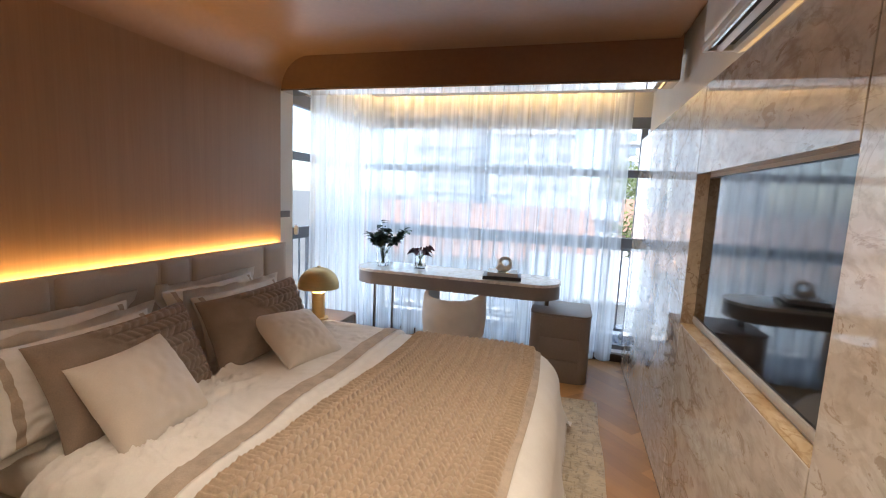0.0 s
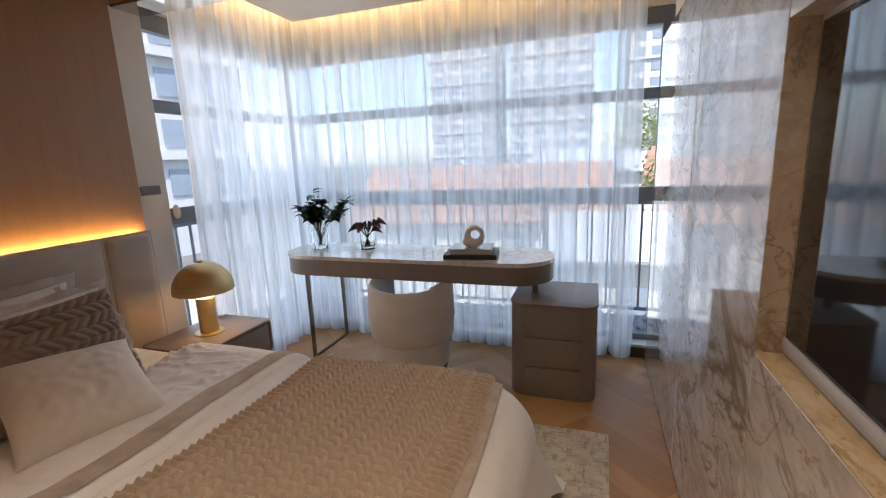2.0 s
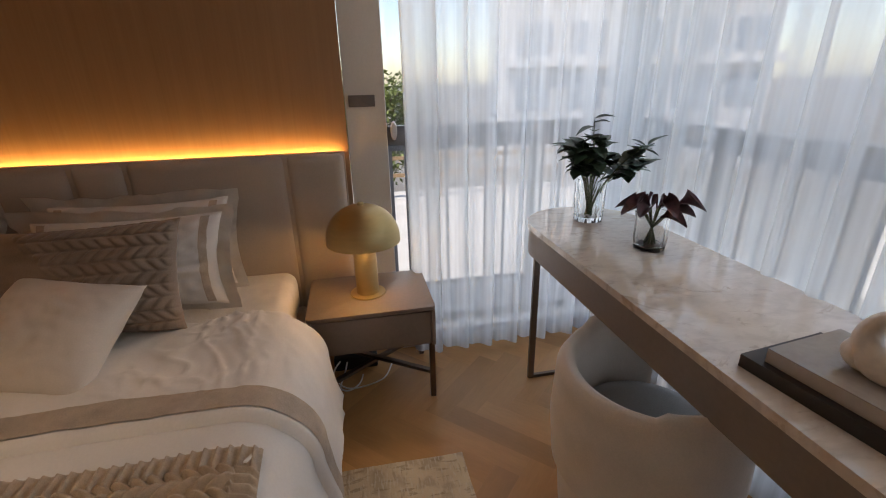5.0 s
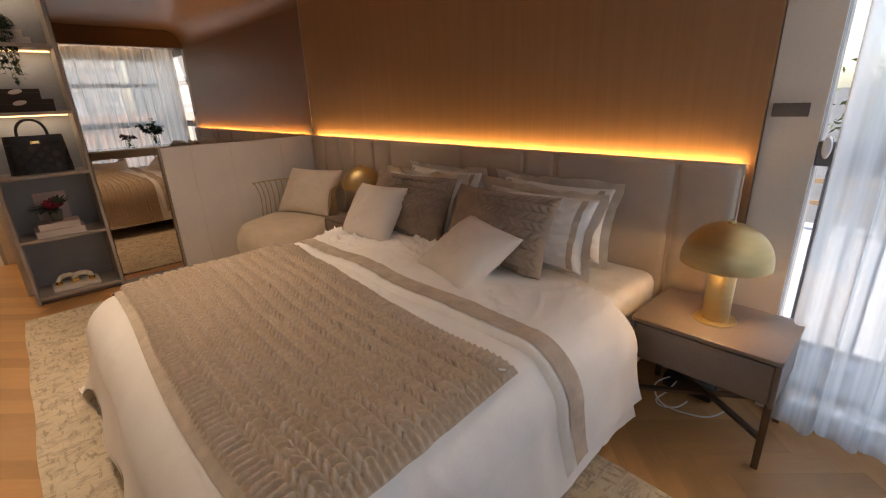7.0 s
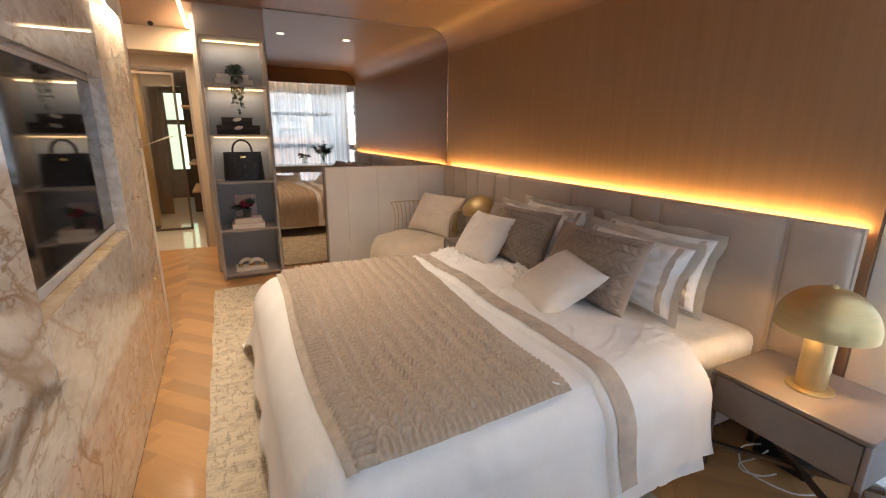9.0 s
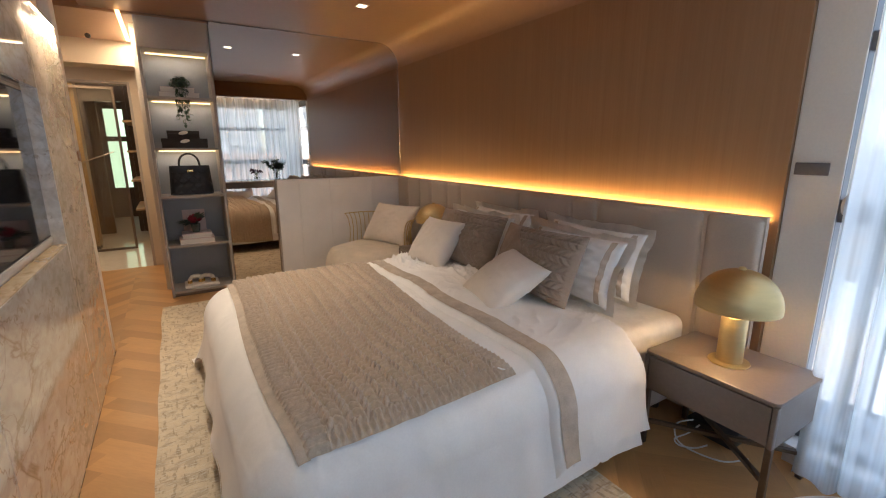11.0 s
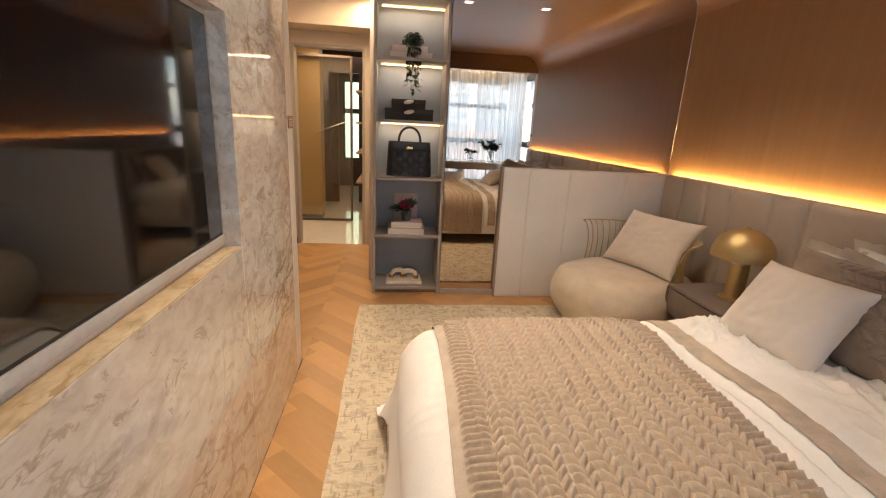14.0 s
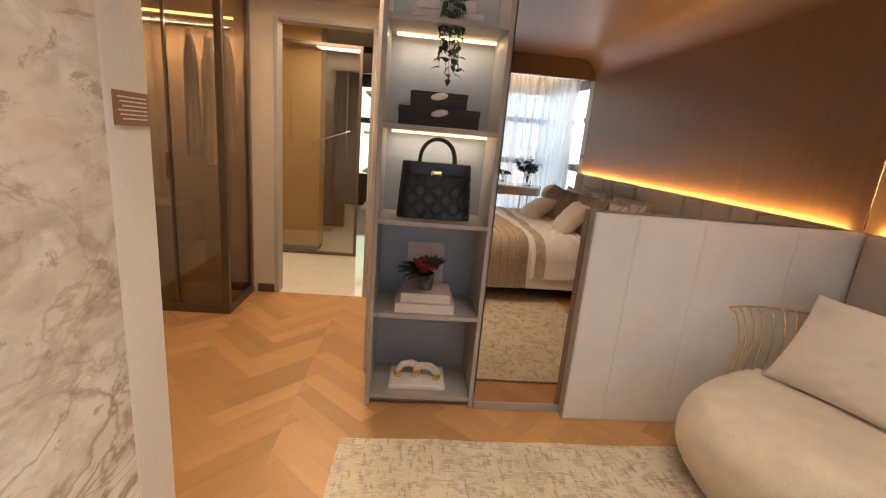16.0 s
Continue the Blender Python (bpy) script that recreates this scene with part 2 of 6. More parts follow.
KNIT = material("taupe_knit_wool", (0.54, 0.43, 0.32), 0.95, vary=0.10, scale=60, fine=420, bump=0.45, bump_scale=520, sheen=0.3)
BOUCLE = material("cream_boucle", (0.66, 0.56, 0.435), 0.9, vary=0.06, scale=10, fine=160, bump=0.35, bump_scale=230, sheen=0.3)
CHAIR_CLOTH = material("off_white_chair_cloth", (0.66, 0.60, 0.54), 0.8, vary=0.05, scale=8, fine=200, bump=0.25, bump_scale=350, sheen=0.2)
SEAT_GREY = material("grey_seat_cloth", (0.38, 0.40, 0.41), 0.8, vary=0.06, scale=8, fine=200, bump=0.25, bump_scale=350)
BRONZE = material("bronze_metal", (0.17, 0.13, 0.10), 0.38, metal=0.85, vary=0.06, scale=6, fine=80)
BRASS = material("brushed_brass", (0.60, 0.465, 0.235), 0.46, metal=1.0, vary=0.05, scale=8, fine=200, stretch=(1, 1, 6))
GOLD = material("polished_gold", (0.85, 0.58, 0.22), 0.15, metal=1.0, vary=0.03)
CHROME = material("brushed_steel", (0.55, 0.54, 0.52), 0.25, metal=1.0, vary=0.04)
STONE_WALL = marble("polished_beige_marble", (0.75, 0.695, 0.62), (0.31, 0.22, 0.14), (0.57, 0.48, 0.38), 0.06, 1.7, depth=0.75)
STONE_SILL = marble("golden_marble", (0.72, 0.58, 0.38), (0.33, 0.19, 0.07), (0.55, 0.39, 0.20), 0.12, 2.0)
STONE_TOP = marble("cream_marble_top", (0.80, 0.72, 0.63), (0.48, 0.38, 0.29), (0.70, 0.61, 0.52), 0.09, 1.8)
BLACK_GLASS = material("black_screen", (0.006, 0.006, 0.007), 0.05, vary=0.0, coat=0.6, rough_vary=0.01)
BLACK = material("black_plastic", (0.02, 0.02, 0.02), 0.4, vary=0.05)
BLACK_LEATHER = material("black_quilted_leather", (0.014, 0.014, 0.017), 0.36, vary=0.12, scale=20, fine=300, bump=0.2, bump_scale=500)
BOX_CLOTH = material("dark_brown_box_cloth", (0.040, 0.032, 0.030), 0.7, vary=0.12, scale=20, fine=300, bump=0.2)
WHITE_PLASTIC = material("white_plastic", (0.74, 0.73, 0.71), 0.35, vary=0.02)
WHITE_STONE = material("white_alabaster", (0.76, 0.70, 0.62), 0.35, vary=0.07, scale=16, fine=80, coat=0.2)
BEIGE_STONE = material("beige_travertine", (0.62, 0.55, 0.47), 0.55, vary=0.08, scale=14, fine=120, bump=0.15)
PAPER = material("book_pages", (0.70, 0.66, 0.60), 0.85, vary=0.06, scale=3, fine=400, stretch=(1, 1, 30))
PINK_COVER = material("pale_pink_book_cover", (0.66, 0.53, 0.50), 0.6, vary=0.05, scale=8)
GREY_COVER = material("pale_grey_book_cover", (0.52, 0.49, 0.46), 0.5, vary=0.05, scale=8)
BLACK_COVER = material("black_book_cover", (0.030, 0.026, 0.025), 0.45, vary=0.08, scale=8)
LEAF = material("dark_green_leaf", (0.045, 0.088, 0.055), 0.42, vary=0.25, scale=18, fine=90, rand=0.35)
LEAF_FRESH = material("fresh_green_leaf", (0.07, 0.12, 0.045), 0.5, vary=0.2, scale=18, fine=90, rand=0.3)
PETAL_DARK = material("aubergine_petal", (0.075, 0.028, 0.042), 0.45, vary=0.3, scale=20, fine=90, rand=0.3)
PETAL_RED = material("crimson_petal", (0.33, 0.025, 0.055), 0.55, vary=0.3, scale=20, fine=90, rand=0.3)
STEM = material("green_stem", (0.09, 0.13, 0.05), 0.5, vary=0.2, scale=20)
POT = material("grey_green_pot", (0.10, 0.11, 0.095), 0.6, vary=0.12, scale=20)
PLANK = material("oak_plank", (0.48, 0.265, 0.105), 0.38, vary=0.05, scale=2.0, fine=18, bump=0.05, bump_scale=60, stretch=(1.0, 7.0, 1.0), rand=0.18, coat=0.04, spec=0.35)
JOINT = material("floor_joint", (0.13, 0.075, 0.038), 0.8, vary=0.1)
BASEBOARD = material("dark_brown_baseboard", (0.085, 0.055, 0.04), 0.5, vary=0.1)
TILE = material("white_porcelain_tile", (0.74, 0.70, 0.63), 0.06, vary=0.04, scale=2, fine=20, rough_vary=0.02)
OCHRE = material("ochre_lacquer", (0.42, 0.26, 0.085), 0.35, vary=0.04, scale=2)
DARK_WOOD = material("dark_wood_frame", (0.075, 0.042, 0.024), 0.45, vary=0.15, scale=3, fine=30, stretch=(6, 6, 0.5))
CLOSET_WOOD = material("amber_closet_wood", (0.36, 0.235, 0.125), 0.5, vary=0.12, scale=3, fine=30, stretch=(6, 6, 0.5))
FRAME_DARK = material("dark_window_metal", (0.19, 0.20, 0.22), 0.45, metal=0.2, vary=0.05)
CONCRETE = material("pale_concrete", (0.50, 0.49, 0.47), 0.85, vary=0.08, scale=3, fine=40, bump=0.2)
PEBBLE = material("white_pebble", (0.66, 0.67, 0.70), 0.6, vary=0.08, scale=10, fine=60, rand=0.15)
PANE = glass("window_pane", (0.97, 0.99, 1.0), 0.0, True, 0.06)
BRONZE_PANE = glass("bronze_glass_pane", (0.74, 0.66, 0.54), 0.02, True, 0.20)
CLEAR = glass("clear_solid_glass", (0.96, 0.98, 0.98), 0.0, False)
SHEER = sheer_cloth()
LINE_GLOW = glow("warm_line_light", (1.0, 0.60, 0.24), 0.75)
SPOT_GLOW = glow("spot_lens_light", (1.0, 0.82, 0.58), 2.5)
AMBER_GLOW = glow("amber_strip_light", (1.0, 0.50, 0.12), 1.0)
LAMP_GLOW = glow("lamp_diffuser_light", (1.0, 0.62, 0.22), 1.6)
GARDEN_GLOW = glow("glowing_garden_stand_in", (0.72, 1.0, 0.60), 0.22)

MIRROR = bpy.data.materials.new("bronze_mirror")
MIRROR.use_nodes = True
_p = MIRROR.node_tree.nodes["Principled BSDF"]
_p.inputs["Base Color"].default_value = (0.60, 0.53, 0.455, 1)
_p.inputs["Metallic"].default_value, _p.inputs["Roughness"].default_value = 1.0, 0.012


def rug_cloth():
    m = bpy.data.materials.new("woven_rug")
    m.use_nodes = True
    n, l = m.node_tree.nodes, m.node_tree.links
    p = n["Principled BSDF"]
    co = n.new("ShaderNodeTexCoord")

    def noisy(sx, sy, s, lo, hi, top):
        mp, t, r = n.new("ShaderNodeMapping"), n.new("ShaderNodeTexNoise"), n.new("ShaderNodeMapRange")
        mp.inputs["Scale"].default_value = (sx, sy, 1)
        t.inputs["Scale"].default_value, t.inputs["Detail"].default_value = s, 3
        r.inputs[1].default_value, r.inputs[2].default_value, r.inputs[3].default_value, r.inputs[4].default_value = lo, hi, 0, top
        l.new(co.outputs["Object"], mp.inputs[0]), l.new(mp.outputs[0], t.inputs[0]), l.new(t.outputs[0], r.inputs[0])
        return r.outputs[0]

    def mixed(fac, c1, c2):
        x = n.new("ShaderNodeMix")
        x.data_type = "RGBA"
        l.new(fac, x.inputs[0])
        x.inputs[7].default_value = (*c2, 1)
        if isinstance(c1, tuple):
            x.inputs[6].default_value = (*c1, 1)
        else:
            l.new(c1, x.inputs[6])
        return x.outputs[2]

    c = mixed(noisy(1, 1, 5, 0.42, 0.68, 0.8), (0.67, 0.575, 0.42), (0.55, 0.455, 0.32))
    c = mixed(noisy(1, 1, 16, 0.50, 0.62, 0.6), c, (0.40, 0.325, 0.24))
    c = mixed(noisy(52, 13, 1.0, 0.56, 0.64, 0.62), c, (0.30, 0.23, 0.15))
    c = mixed(noisy(13, 55, 1.0, 0.57, 0.65, 0.55), c, (0.36, 0.28, 0.19))
    c = mixed(noisy(20, 90, 1.3, 0.52, 0.66, 0.7), c, (0.68, 0.63, 0.54))
    l.new(c, p.inputs["Base Color"])
    p.inputs["Roughness"].default_value = 0.95
    t, b = n.new("ShaderNodeTexNoise"), n.new("ShaderNodeBump")
    t.inputs["Scale"].default_value = 170
    l.new(co.outputs["Object"], t.inputs[0]), l.new(t.outputs[0], b.inputs["Height"]), l.new(b.outputs[0], p.inputs["Normal"])
    b.inputs["Strength"].default_value, b.inputs["Distance"].default_value = 0.5, 0.006
    return m


RUG = rug_cloth()


# ---- builders ----
def add_box(bm, x0, x1, y0, y1, z0, z1, bevel=0.0, seg=2):
    m = Matrix.LocRotScale(((x0 + x1) / 2, (y0 + y1) / 2, (z0 + z1) / 2), None, (x1 - x0, y1 - y0, z1 - z0))
    got = bmesh.ops.create_cube(bm, size=1, matrix=m)
    if bevel:
        edges = list({e for v in got["verts"] for e in v.link_edges})
        bmesh.ops.bevel(bm, geom=edges, offset=bevel, segments=seg, profile=0.5, affect="EDGES")
    return bm


def boxes(*rows, bevel=0.0, seg=2):
    bm = bmesh.new()
    for r in rows:
        add_box(bm, *r, bevel=bevel, seg=seg)
    return bm


def add_tube(bm, points, radius, sides=8, caps=True):
    """A round rod along points; radius may be one number or one for each point."""
    pts = [Vector(p) for p in points]
    rad = radius if isinstance(radius, (list, tuple)) else [radius] * len(pts)
    rings, up = [], None
    for i, p in enumerate(pts):
        d = (pts[min(i + 1, len(pts) - 1)] - pts[max(i - 1, 0)]).normalized()
        if up is None:
            up = d.orthogonal().normalized()
        up = (up - d * up.dot(d)).normalized()
        side = d.cross(up)
        rings.append([bm.verts.new(p + rad[i] * (math.cos(a) * up + math.sin(a) * side)) for a in (2 * math.pi * k / sides for k in range(sides))])
    for r, s in zip(rings, rings[1:]):
        for k in range(sides):
            bm.faces.new((r[k], r[(k + 1) % sides], s[(k + 1) % sides], s[k]))
    if caps:
        bm.faces.new(rings[0][::-1]), bm.faces.new(rings[-1])
    return bm


def lathe(profile, sides=40, bm=None):
    """A turned body: profile is a run of (radius, height)."""
    bm = bm or bmesh.new()
    rings = []
    for r, z in profile:
        if r < 1e-5:
            rings.append([bm.verts.new((0, 0, z))])
        else:
            rings.append([bm.verts.new((r * math.cos(2 * math.pi * k / sides), r * math.sin(2 * math.pi * k / sides), z)) for k in range(sides)])
    for a, b in zip(rings, rings[1:]):
        for k in range(sides):
            j = (k + 1) % sides
            if len(a) == 1 and len(b) == 1:
                continue
            if len(a) == 1:
                bm.faces.new((a[0], b[j], b[k]))
            elif len(b) == 1:
                bm.faces.new((a[k], a[j], b[0]))
            else:
                bm.faces.new((a[k], a[j], b[j], b[k]))
    return bm


def sheet(f, nu, nv, bm=None):
    """A surface from f(u, v) with u and v from 0 to 1."""
    bm = bm or bmesh.new()
    g = [[bm.verts.new(f(i / nu, j / nv)) for j in range(nv + 1)] for i in range(nu + 1)]
    for i in range(nu):
        for j in range(nv):
            bm.faces.new((g[i][j], g[i + 1][j], g[i + 1][j + 1], g[i][j + 1]))
    return bm


def rounded(x0, x1, y0, y1, r, sides=10, corners=(1, 1, 1, 1)):
    """The outline of a rectangle with rounded corners, counterclockwise."""
    out = []
    for (cx, cy, a0), on in zip(((x1, y1, 0), (x0, y1, 90), (x0, y0, 180), (x1, y0, 270)), corners):
        rr = r * on
        ox, oy = cx - math.copysign(rr, cx - (x0 + x1) / 2), cy - math.copysign(rr, cy - (y0 + y1) / 2)
        if not rr:
            out.append((cx, cy))
            continue
        for k in range(sides + 1):
            a = radians(a0 + 90 * k / sides)
            out.append((ox + rr * math.cos(a), oy + rr * math.sin(a)))
    return out


def prism(outline, z0, z1, bevel=0.0, bm=None):
    bm = bm or bmesh.new()
    low = [bm.verts.new((x, y, z0)) for x, y in outline]
    top = [bm.verts.new((x, y, z1)) for x, y in outline]
    n = len(outline)
    cap, base = bm.faces.new(top), bm.faces.new(low[::-1])
    for k in range(n):
        bm.faces.new((low[k], low[(k + 1) % n], top[(k + 1) % n], top[k]))
    if bevel:
        bmesh.ops.bevel(bm, geom=list(cap.edges) + list(base.edges), offset=bevel, segments=2, profile=0.5, affect="EDGES")
    return bm


def finish(bm, name, mat, smooth=None):
    me = bpy.data.meshes.new(name)
    bmesh.ops.recalc_face_normals(bm, faces=bm.faces)
    bm.to_mesh(me)
    bm.free()
    me.materials.append(mat)
    if smooth:
        me.shade_smooth()
        if smooth is not True:
            me.set_sharp_from_angle(angle=radians(smooth))
    return me


def structure(name, bm, mat, label="", category="", smooth=None):
    return tagged(new(name, finish(bm, name, mat, smooth)), label, category or name.split("_")[0], "", "structure")


def thing(name, m, label, category, group=""):
    ob = new(name)
    ob.empty_display_size = 0.05
    ob.matrix_world = m if isinstance(m, Matrix) else pose(*m)
    return tagged(ob, label, category, group)


def part(name, bm, mat, parent, label="", smooth=35, at=None):
    ob = new(name, finish(bm, name, mat, smooth) if isinstance(bm, bmesh.types.BMesh) else bm)
    ob.parent = parent
    if at is not None:
        ob.matrix_local = at
    return tagged(ob, label)


def lone(name, bm, mat, m, label, category, smooth=35, group=""):
    """A thing that is one plain mesh."""
    ob = new(name, finish(bm, name, mat, smooth))
    ob.matrix_world = m if isinstance(m, Matrix) else pose(*m)
    return tagged(ob, label, category, group)

# ---- the large structure ----
CEIL, WALL_X, STONE_X = 2.51, 0.02, 2.81
structure("floor", boxes((-0.02, 4.25, -1.336, 5.46, -0.16, -0.012)), JOINT, "herringbone oak floor", "floor")
structure("wall_west", boxes((-0.16, WALL_X, -0.10, 4.10, -0.16, 2.75)), WOOD_WALL, "wall clad in vertical grained walnut panel", "wall")
structure("wall_pillar", boxes((-0.16, 0.0, 4.103, 4.29, -0.16, 2.75), bevel=0.003), PLASTER, "narrow warm white plaster pillar beside the window", "wall")


def cove_ceiling():
    bm = bmesh.new()
    r = 0.24
    line = [(WALL_X + r - r * math.cos(a), CEIL - r + r * math.sin(a)) for a in (radians(90 * k / 14) for k in range(15))] + [(2.80, CEIL)]
    line += [(2.80, CEIL + 0.14), (WALL_X - 0.01, CEIL + 0.14), (WALL_X - 0.01, CEIL - r)]
    ends = [[bm.verts.new((x, y, z)) for x, z in line] for y in (0.20, 4.11)]
    n = len(line)
    for k in range(n):
        bm.faces.new((ends[0][k], ends[1][k], ends[1][(k + 1) % n], ends[0][(k + 1) % n]))
    bm.faces.new(ends[0]), bm.faces.new(ends[1][::-1])
    return bm


structure("ceiling", cove_ceiling(), CEILING, "brown ceiling that curves down into the wall", "ceiling", 40)
structure("ceiling_corridor", boxes((2.803, 4.25, -1.336, 5.46, CEIL + 0.10, CEIL + 0.2), (1.86, 4.25, -1.336, 0.197, CEIL - 0.02, CEIL + 0.09)), CEILING, "brown painted corridor ceiling", "ceiling")
structure("ceiling_bay", boxes((0.25, 2.95, 4.303, 5.35, 2.475, 2.505), (-0.16, 2.95, 4.303, 5.75, 2.62, 2.75)), PLASTER, "beige ceiling of the window bay", "ceiling")
structure("beam", boxes((0.0, 2.82, 4.113, 4.30, 2.272, 2.70)), BEAM_PAINT, "dark brown beam across the ceiling", "beam")
structure("beam_soffit", boxes((0.01, 2.815, 4.118, 4.298, 2.260, 2.269)), MIRROR, "mirrored underside of the beam", "beam")
# stone wall with the screen's niche: one slab each
NICHE = (2.196, 3.44, 0.935, 1.664)
SLABS = [(1.452, 2.194, 0, 2.08), (2.198, 3.438, 0, 0.933), (2.198, 3.438, 1.666, 2.08), (3.442, 4.30, 0, 2.08), (4.303, 5.42, 0, 2.08)]
stone = structure("wall_east", boxes((2.87, 3.00, 1.31, 5.42, -0.16, 2.75)), PLASTER, "wall clad in polished beige marble slabs", "wall")
for y0, y1, z0, z1 in SLABS:
    part("slab", boxes((STONE_X, 2.869, y0, y1, z0, z1), bevel=0.0015, seg=1), STONE_WALL, stone)
part("end_strip", boxes((STONE_X + 0.003, 2.869, 1.312, 1.449, 0, 2.48), bevel=0.01, seg=3), PLASTER, stone, "white rounded end strip")
structure("wall_corridor_back", boxes((3.003, 4.25, 1.31, 1.45, -0.16, 2.75)), PLASTER, "plain warm white wall", "wall")
structure("wall_corridor_east", boxes((4.25, 4.40, -1.60, 1.45, -0.16, 2.75)), PLASTER, "plain warm white wall", "wall")
structure("wall_behind_mirror", boxes((-0.16, 1.872, -0.10, 0.218, -0.16, 2.75)), GREIGE, "wall behind the mirror", "wall")
structure("wall_corridor_west", boxes((1.80, 2.50, -1.45, -0.12, -0.16, 2.75)), PLASTER, "plain warm white wall", "wall")
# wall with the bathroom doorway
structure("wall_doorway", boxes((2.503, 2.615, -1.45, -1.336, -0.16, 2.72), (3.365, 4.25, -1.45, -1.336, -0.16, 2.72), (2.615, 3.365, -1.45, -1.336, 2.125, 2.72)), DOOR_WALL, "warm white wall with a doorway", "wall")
structure("door_frame", boxes((2.615, 2.642, -1.46, -1.325, -0.012, 2.125), (3.338, 3.365, -1.46, -1.325, -0.012, 2.125), (2.642, 3.338, -1.46, -1.325, 2.098, 2.125), bevel=0.002, seg=1), GREIGE, "greige lacquered door frame", "door frame")
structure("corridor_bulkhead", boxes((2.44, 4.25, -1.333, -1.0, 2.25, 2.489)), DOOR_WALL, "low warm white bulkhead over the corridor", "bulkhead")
# window bay: curb, frames, sill
structure("window_curb", boxes((0.02, 3.0, 5.46, 5.62, -0.10, 0.085), (-0.02, 0.10, 4.295, 5.62, -0.10, 0.085)), WHITE_PLASTIC, "low white curb under the windows", "curb")
structure("baseboard", boxes((0.11, 3.0, 5.44, 5.457, -0.012, 0.07), (3.37, 3.50, -1.334, -1.322, -0.01, 0.07), bevel=0.002, seg=1), BASEBOARD, "dark brown baseboard", "baseboard")


def window(name, m, length, mullions, label):
    """A dark metal window: outer frame, posts, three rails and its panes, along local x."""
    w = thing(name, m, label, "window")
    tagged(w, kind="structure")
    part("window_frame", boxes((0, length, -0.03, 0.03, 0.085, 0.13), (0, length, -0.03, 0.03, 2.20, 2.30), (0, 0.03, -0.03, 0.03, 0.13, 2.20), (length - 0.05, length, -0.03, 0.03, 0.13, 2.20), bevel=0.003, seg=1), FRAME_DARK, w)
    for z0, z1 in ((1.085, 1.18), (1.75, 1.82)):
        part("transom", boxes((0.03, length - 0.05, -0.028, 0.028, z0, z1), bevel=0.003, seg=1), FRAME_DARK, w)
    stops = [0.03, *mullions, length - 0.05]
    for x in mullions:
        part("mullion", boxes((x - 0.025, x + 0.025, -0.029, 0.029, 0.13, 2.20), bevel=0.003, seg=1), FRAME_DARK, w)
    for x0, x1 in zip(stops, stops[1:]):
        for z0, z1 in ((0.13, 1.085), (1.18, 1.75), (1.82, 2.20)):
            part("pane", boxes((x0 + 0.02, x1 - 0.02, -0.004, 0.004, z0, z1)), PANE, w).visible_shadow = False
    return w


window("window_1", pose(-0.05, 5.59, 0), 3.08, (2.90,), "tall dark metal window across the bay")
window("window_2", pose(-0.035, 4.262, 0, 0, 0, 90), 1.29, (), "tall dark metal side window beside the bed")
part("handle", lathe([(0, 0), (0.032, 0), (0.036, 0.01), (0.030, 0.03), (0, 0.034)], 24), WHITE_PLASTIC, bpy.data.objects["window_2"], "white round handle", at=pose(0.060, -0.034, 1.16, 90, 0, 0) @ Matrix.Diagonal((0.45, 1.25, 1, 1)))
structure("wall_over_window", boxes((-0.16, 3.2, 5.56, 5.75, 2.303, 2.61), (-0.16, 0.02, 4.30, 5.555, 2.303, 2.61), (3.03, 3.2, 5.46, 5.75, -0.1, 2.30)), PLASTER, "plain wall over the windows", "wall")
# out of view; added to keep sun and sky off the rooms
structure("roof_slab", boxes((-0.4, 4.6, -6.6, 6.1, 2.78, 2.98)), CONCRETE, "plain slab over the rooms, out of view, blocking sun and sky", "roof")

# ---- bathroom and the room beyond, seen through the doorway ----
structure("floor_bathroom", boxes((2.40, 4.25, -6.5, -1.3365, -0.16, -0.004)), TILE, "glossy white porcelain floor", "floor")
structure("wall_bathroom_east", boxes((4.05, 4.25, -6.5, -1.46, -0.16, 2.75)), PLASTER, "plain warm white wall", "wall")
structure("wall_bathroom_west", boxes((2.30, 2.42, -6.5, -1.46, -0.16, 2.75)), CLOSET_WOOD, "amber wood wall", "wall")
structure("ceiling_bathroom", boxes((2.30, 4.25, -6.5, -1.46, 2.48, 2.6)), PLASTER, "plain white ceiling", "ceiling")
structure("wall_bathroom_end", boxes((2.30, 2.86, -6.5, -6.4, -0.16, 2.5), (3.42, 4.25, -6.5, -6.4, -0.16, 2.5), (2.86, 3.42, -6.5, -6.4, -0.16, 0.55), (2.86, 3.42, -6.5, -6.4, 2.25, 2.5)), DARK_WOOD, "dark wood wall with a narrow window", "wall")
# emitting panel added as the green brightness outside the far window
structure("backdrop_garden", boxes((2.5, 3.9, -6.95, -6.93, 0.2, 2.5)), GARDEN_GLOW, "glowing green panel standing in for a daylit garden", "backdrop")
far = thing("window_3", (2.86, -6.45, 0.55), "narrow dark framed window with two panes", "window")
tagged(far, kind="structure")
part("window_frame", boxes((0, 0.06, -0.03, 0.03, 0, 1.7), (0.50, 0.56, -0.03, 0.03, 0, 1.7), (0.06, 0.50, -0.03, 0.03, 0, 0.06), (0.06, 0.50, -0.03, 0.03, 1.64, 1.7), (0.06, 0.50, -0.03, 0.03, 1.0, 1.1)), DARK_WOOD, far)
structure("wall_inner", boxes((2.42, 2.838, -4.30, -4.20, 0, 2.48), (3.322, 4.05, -4.30, -4.20, 0, 2.48), (2.838, 3.322, -4.30, -4.20, 2.402, 2.48)), DARK_WOOD, "dark wood wall around the inner doorway", "wall")
cab = thing("tall_cabinet", (3.30, -3.0, 0), "tall flat ochre lacquered cabinet", "cabinet")
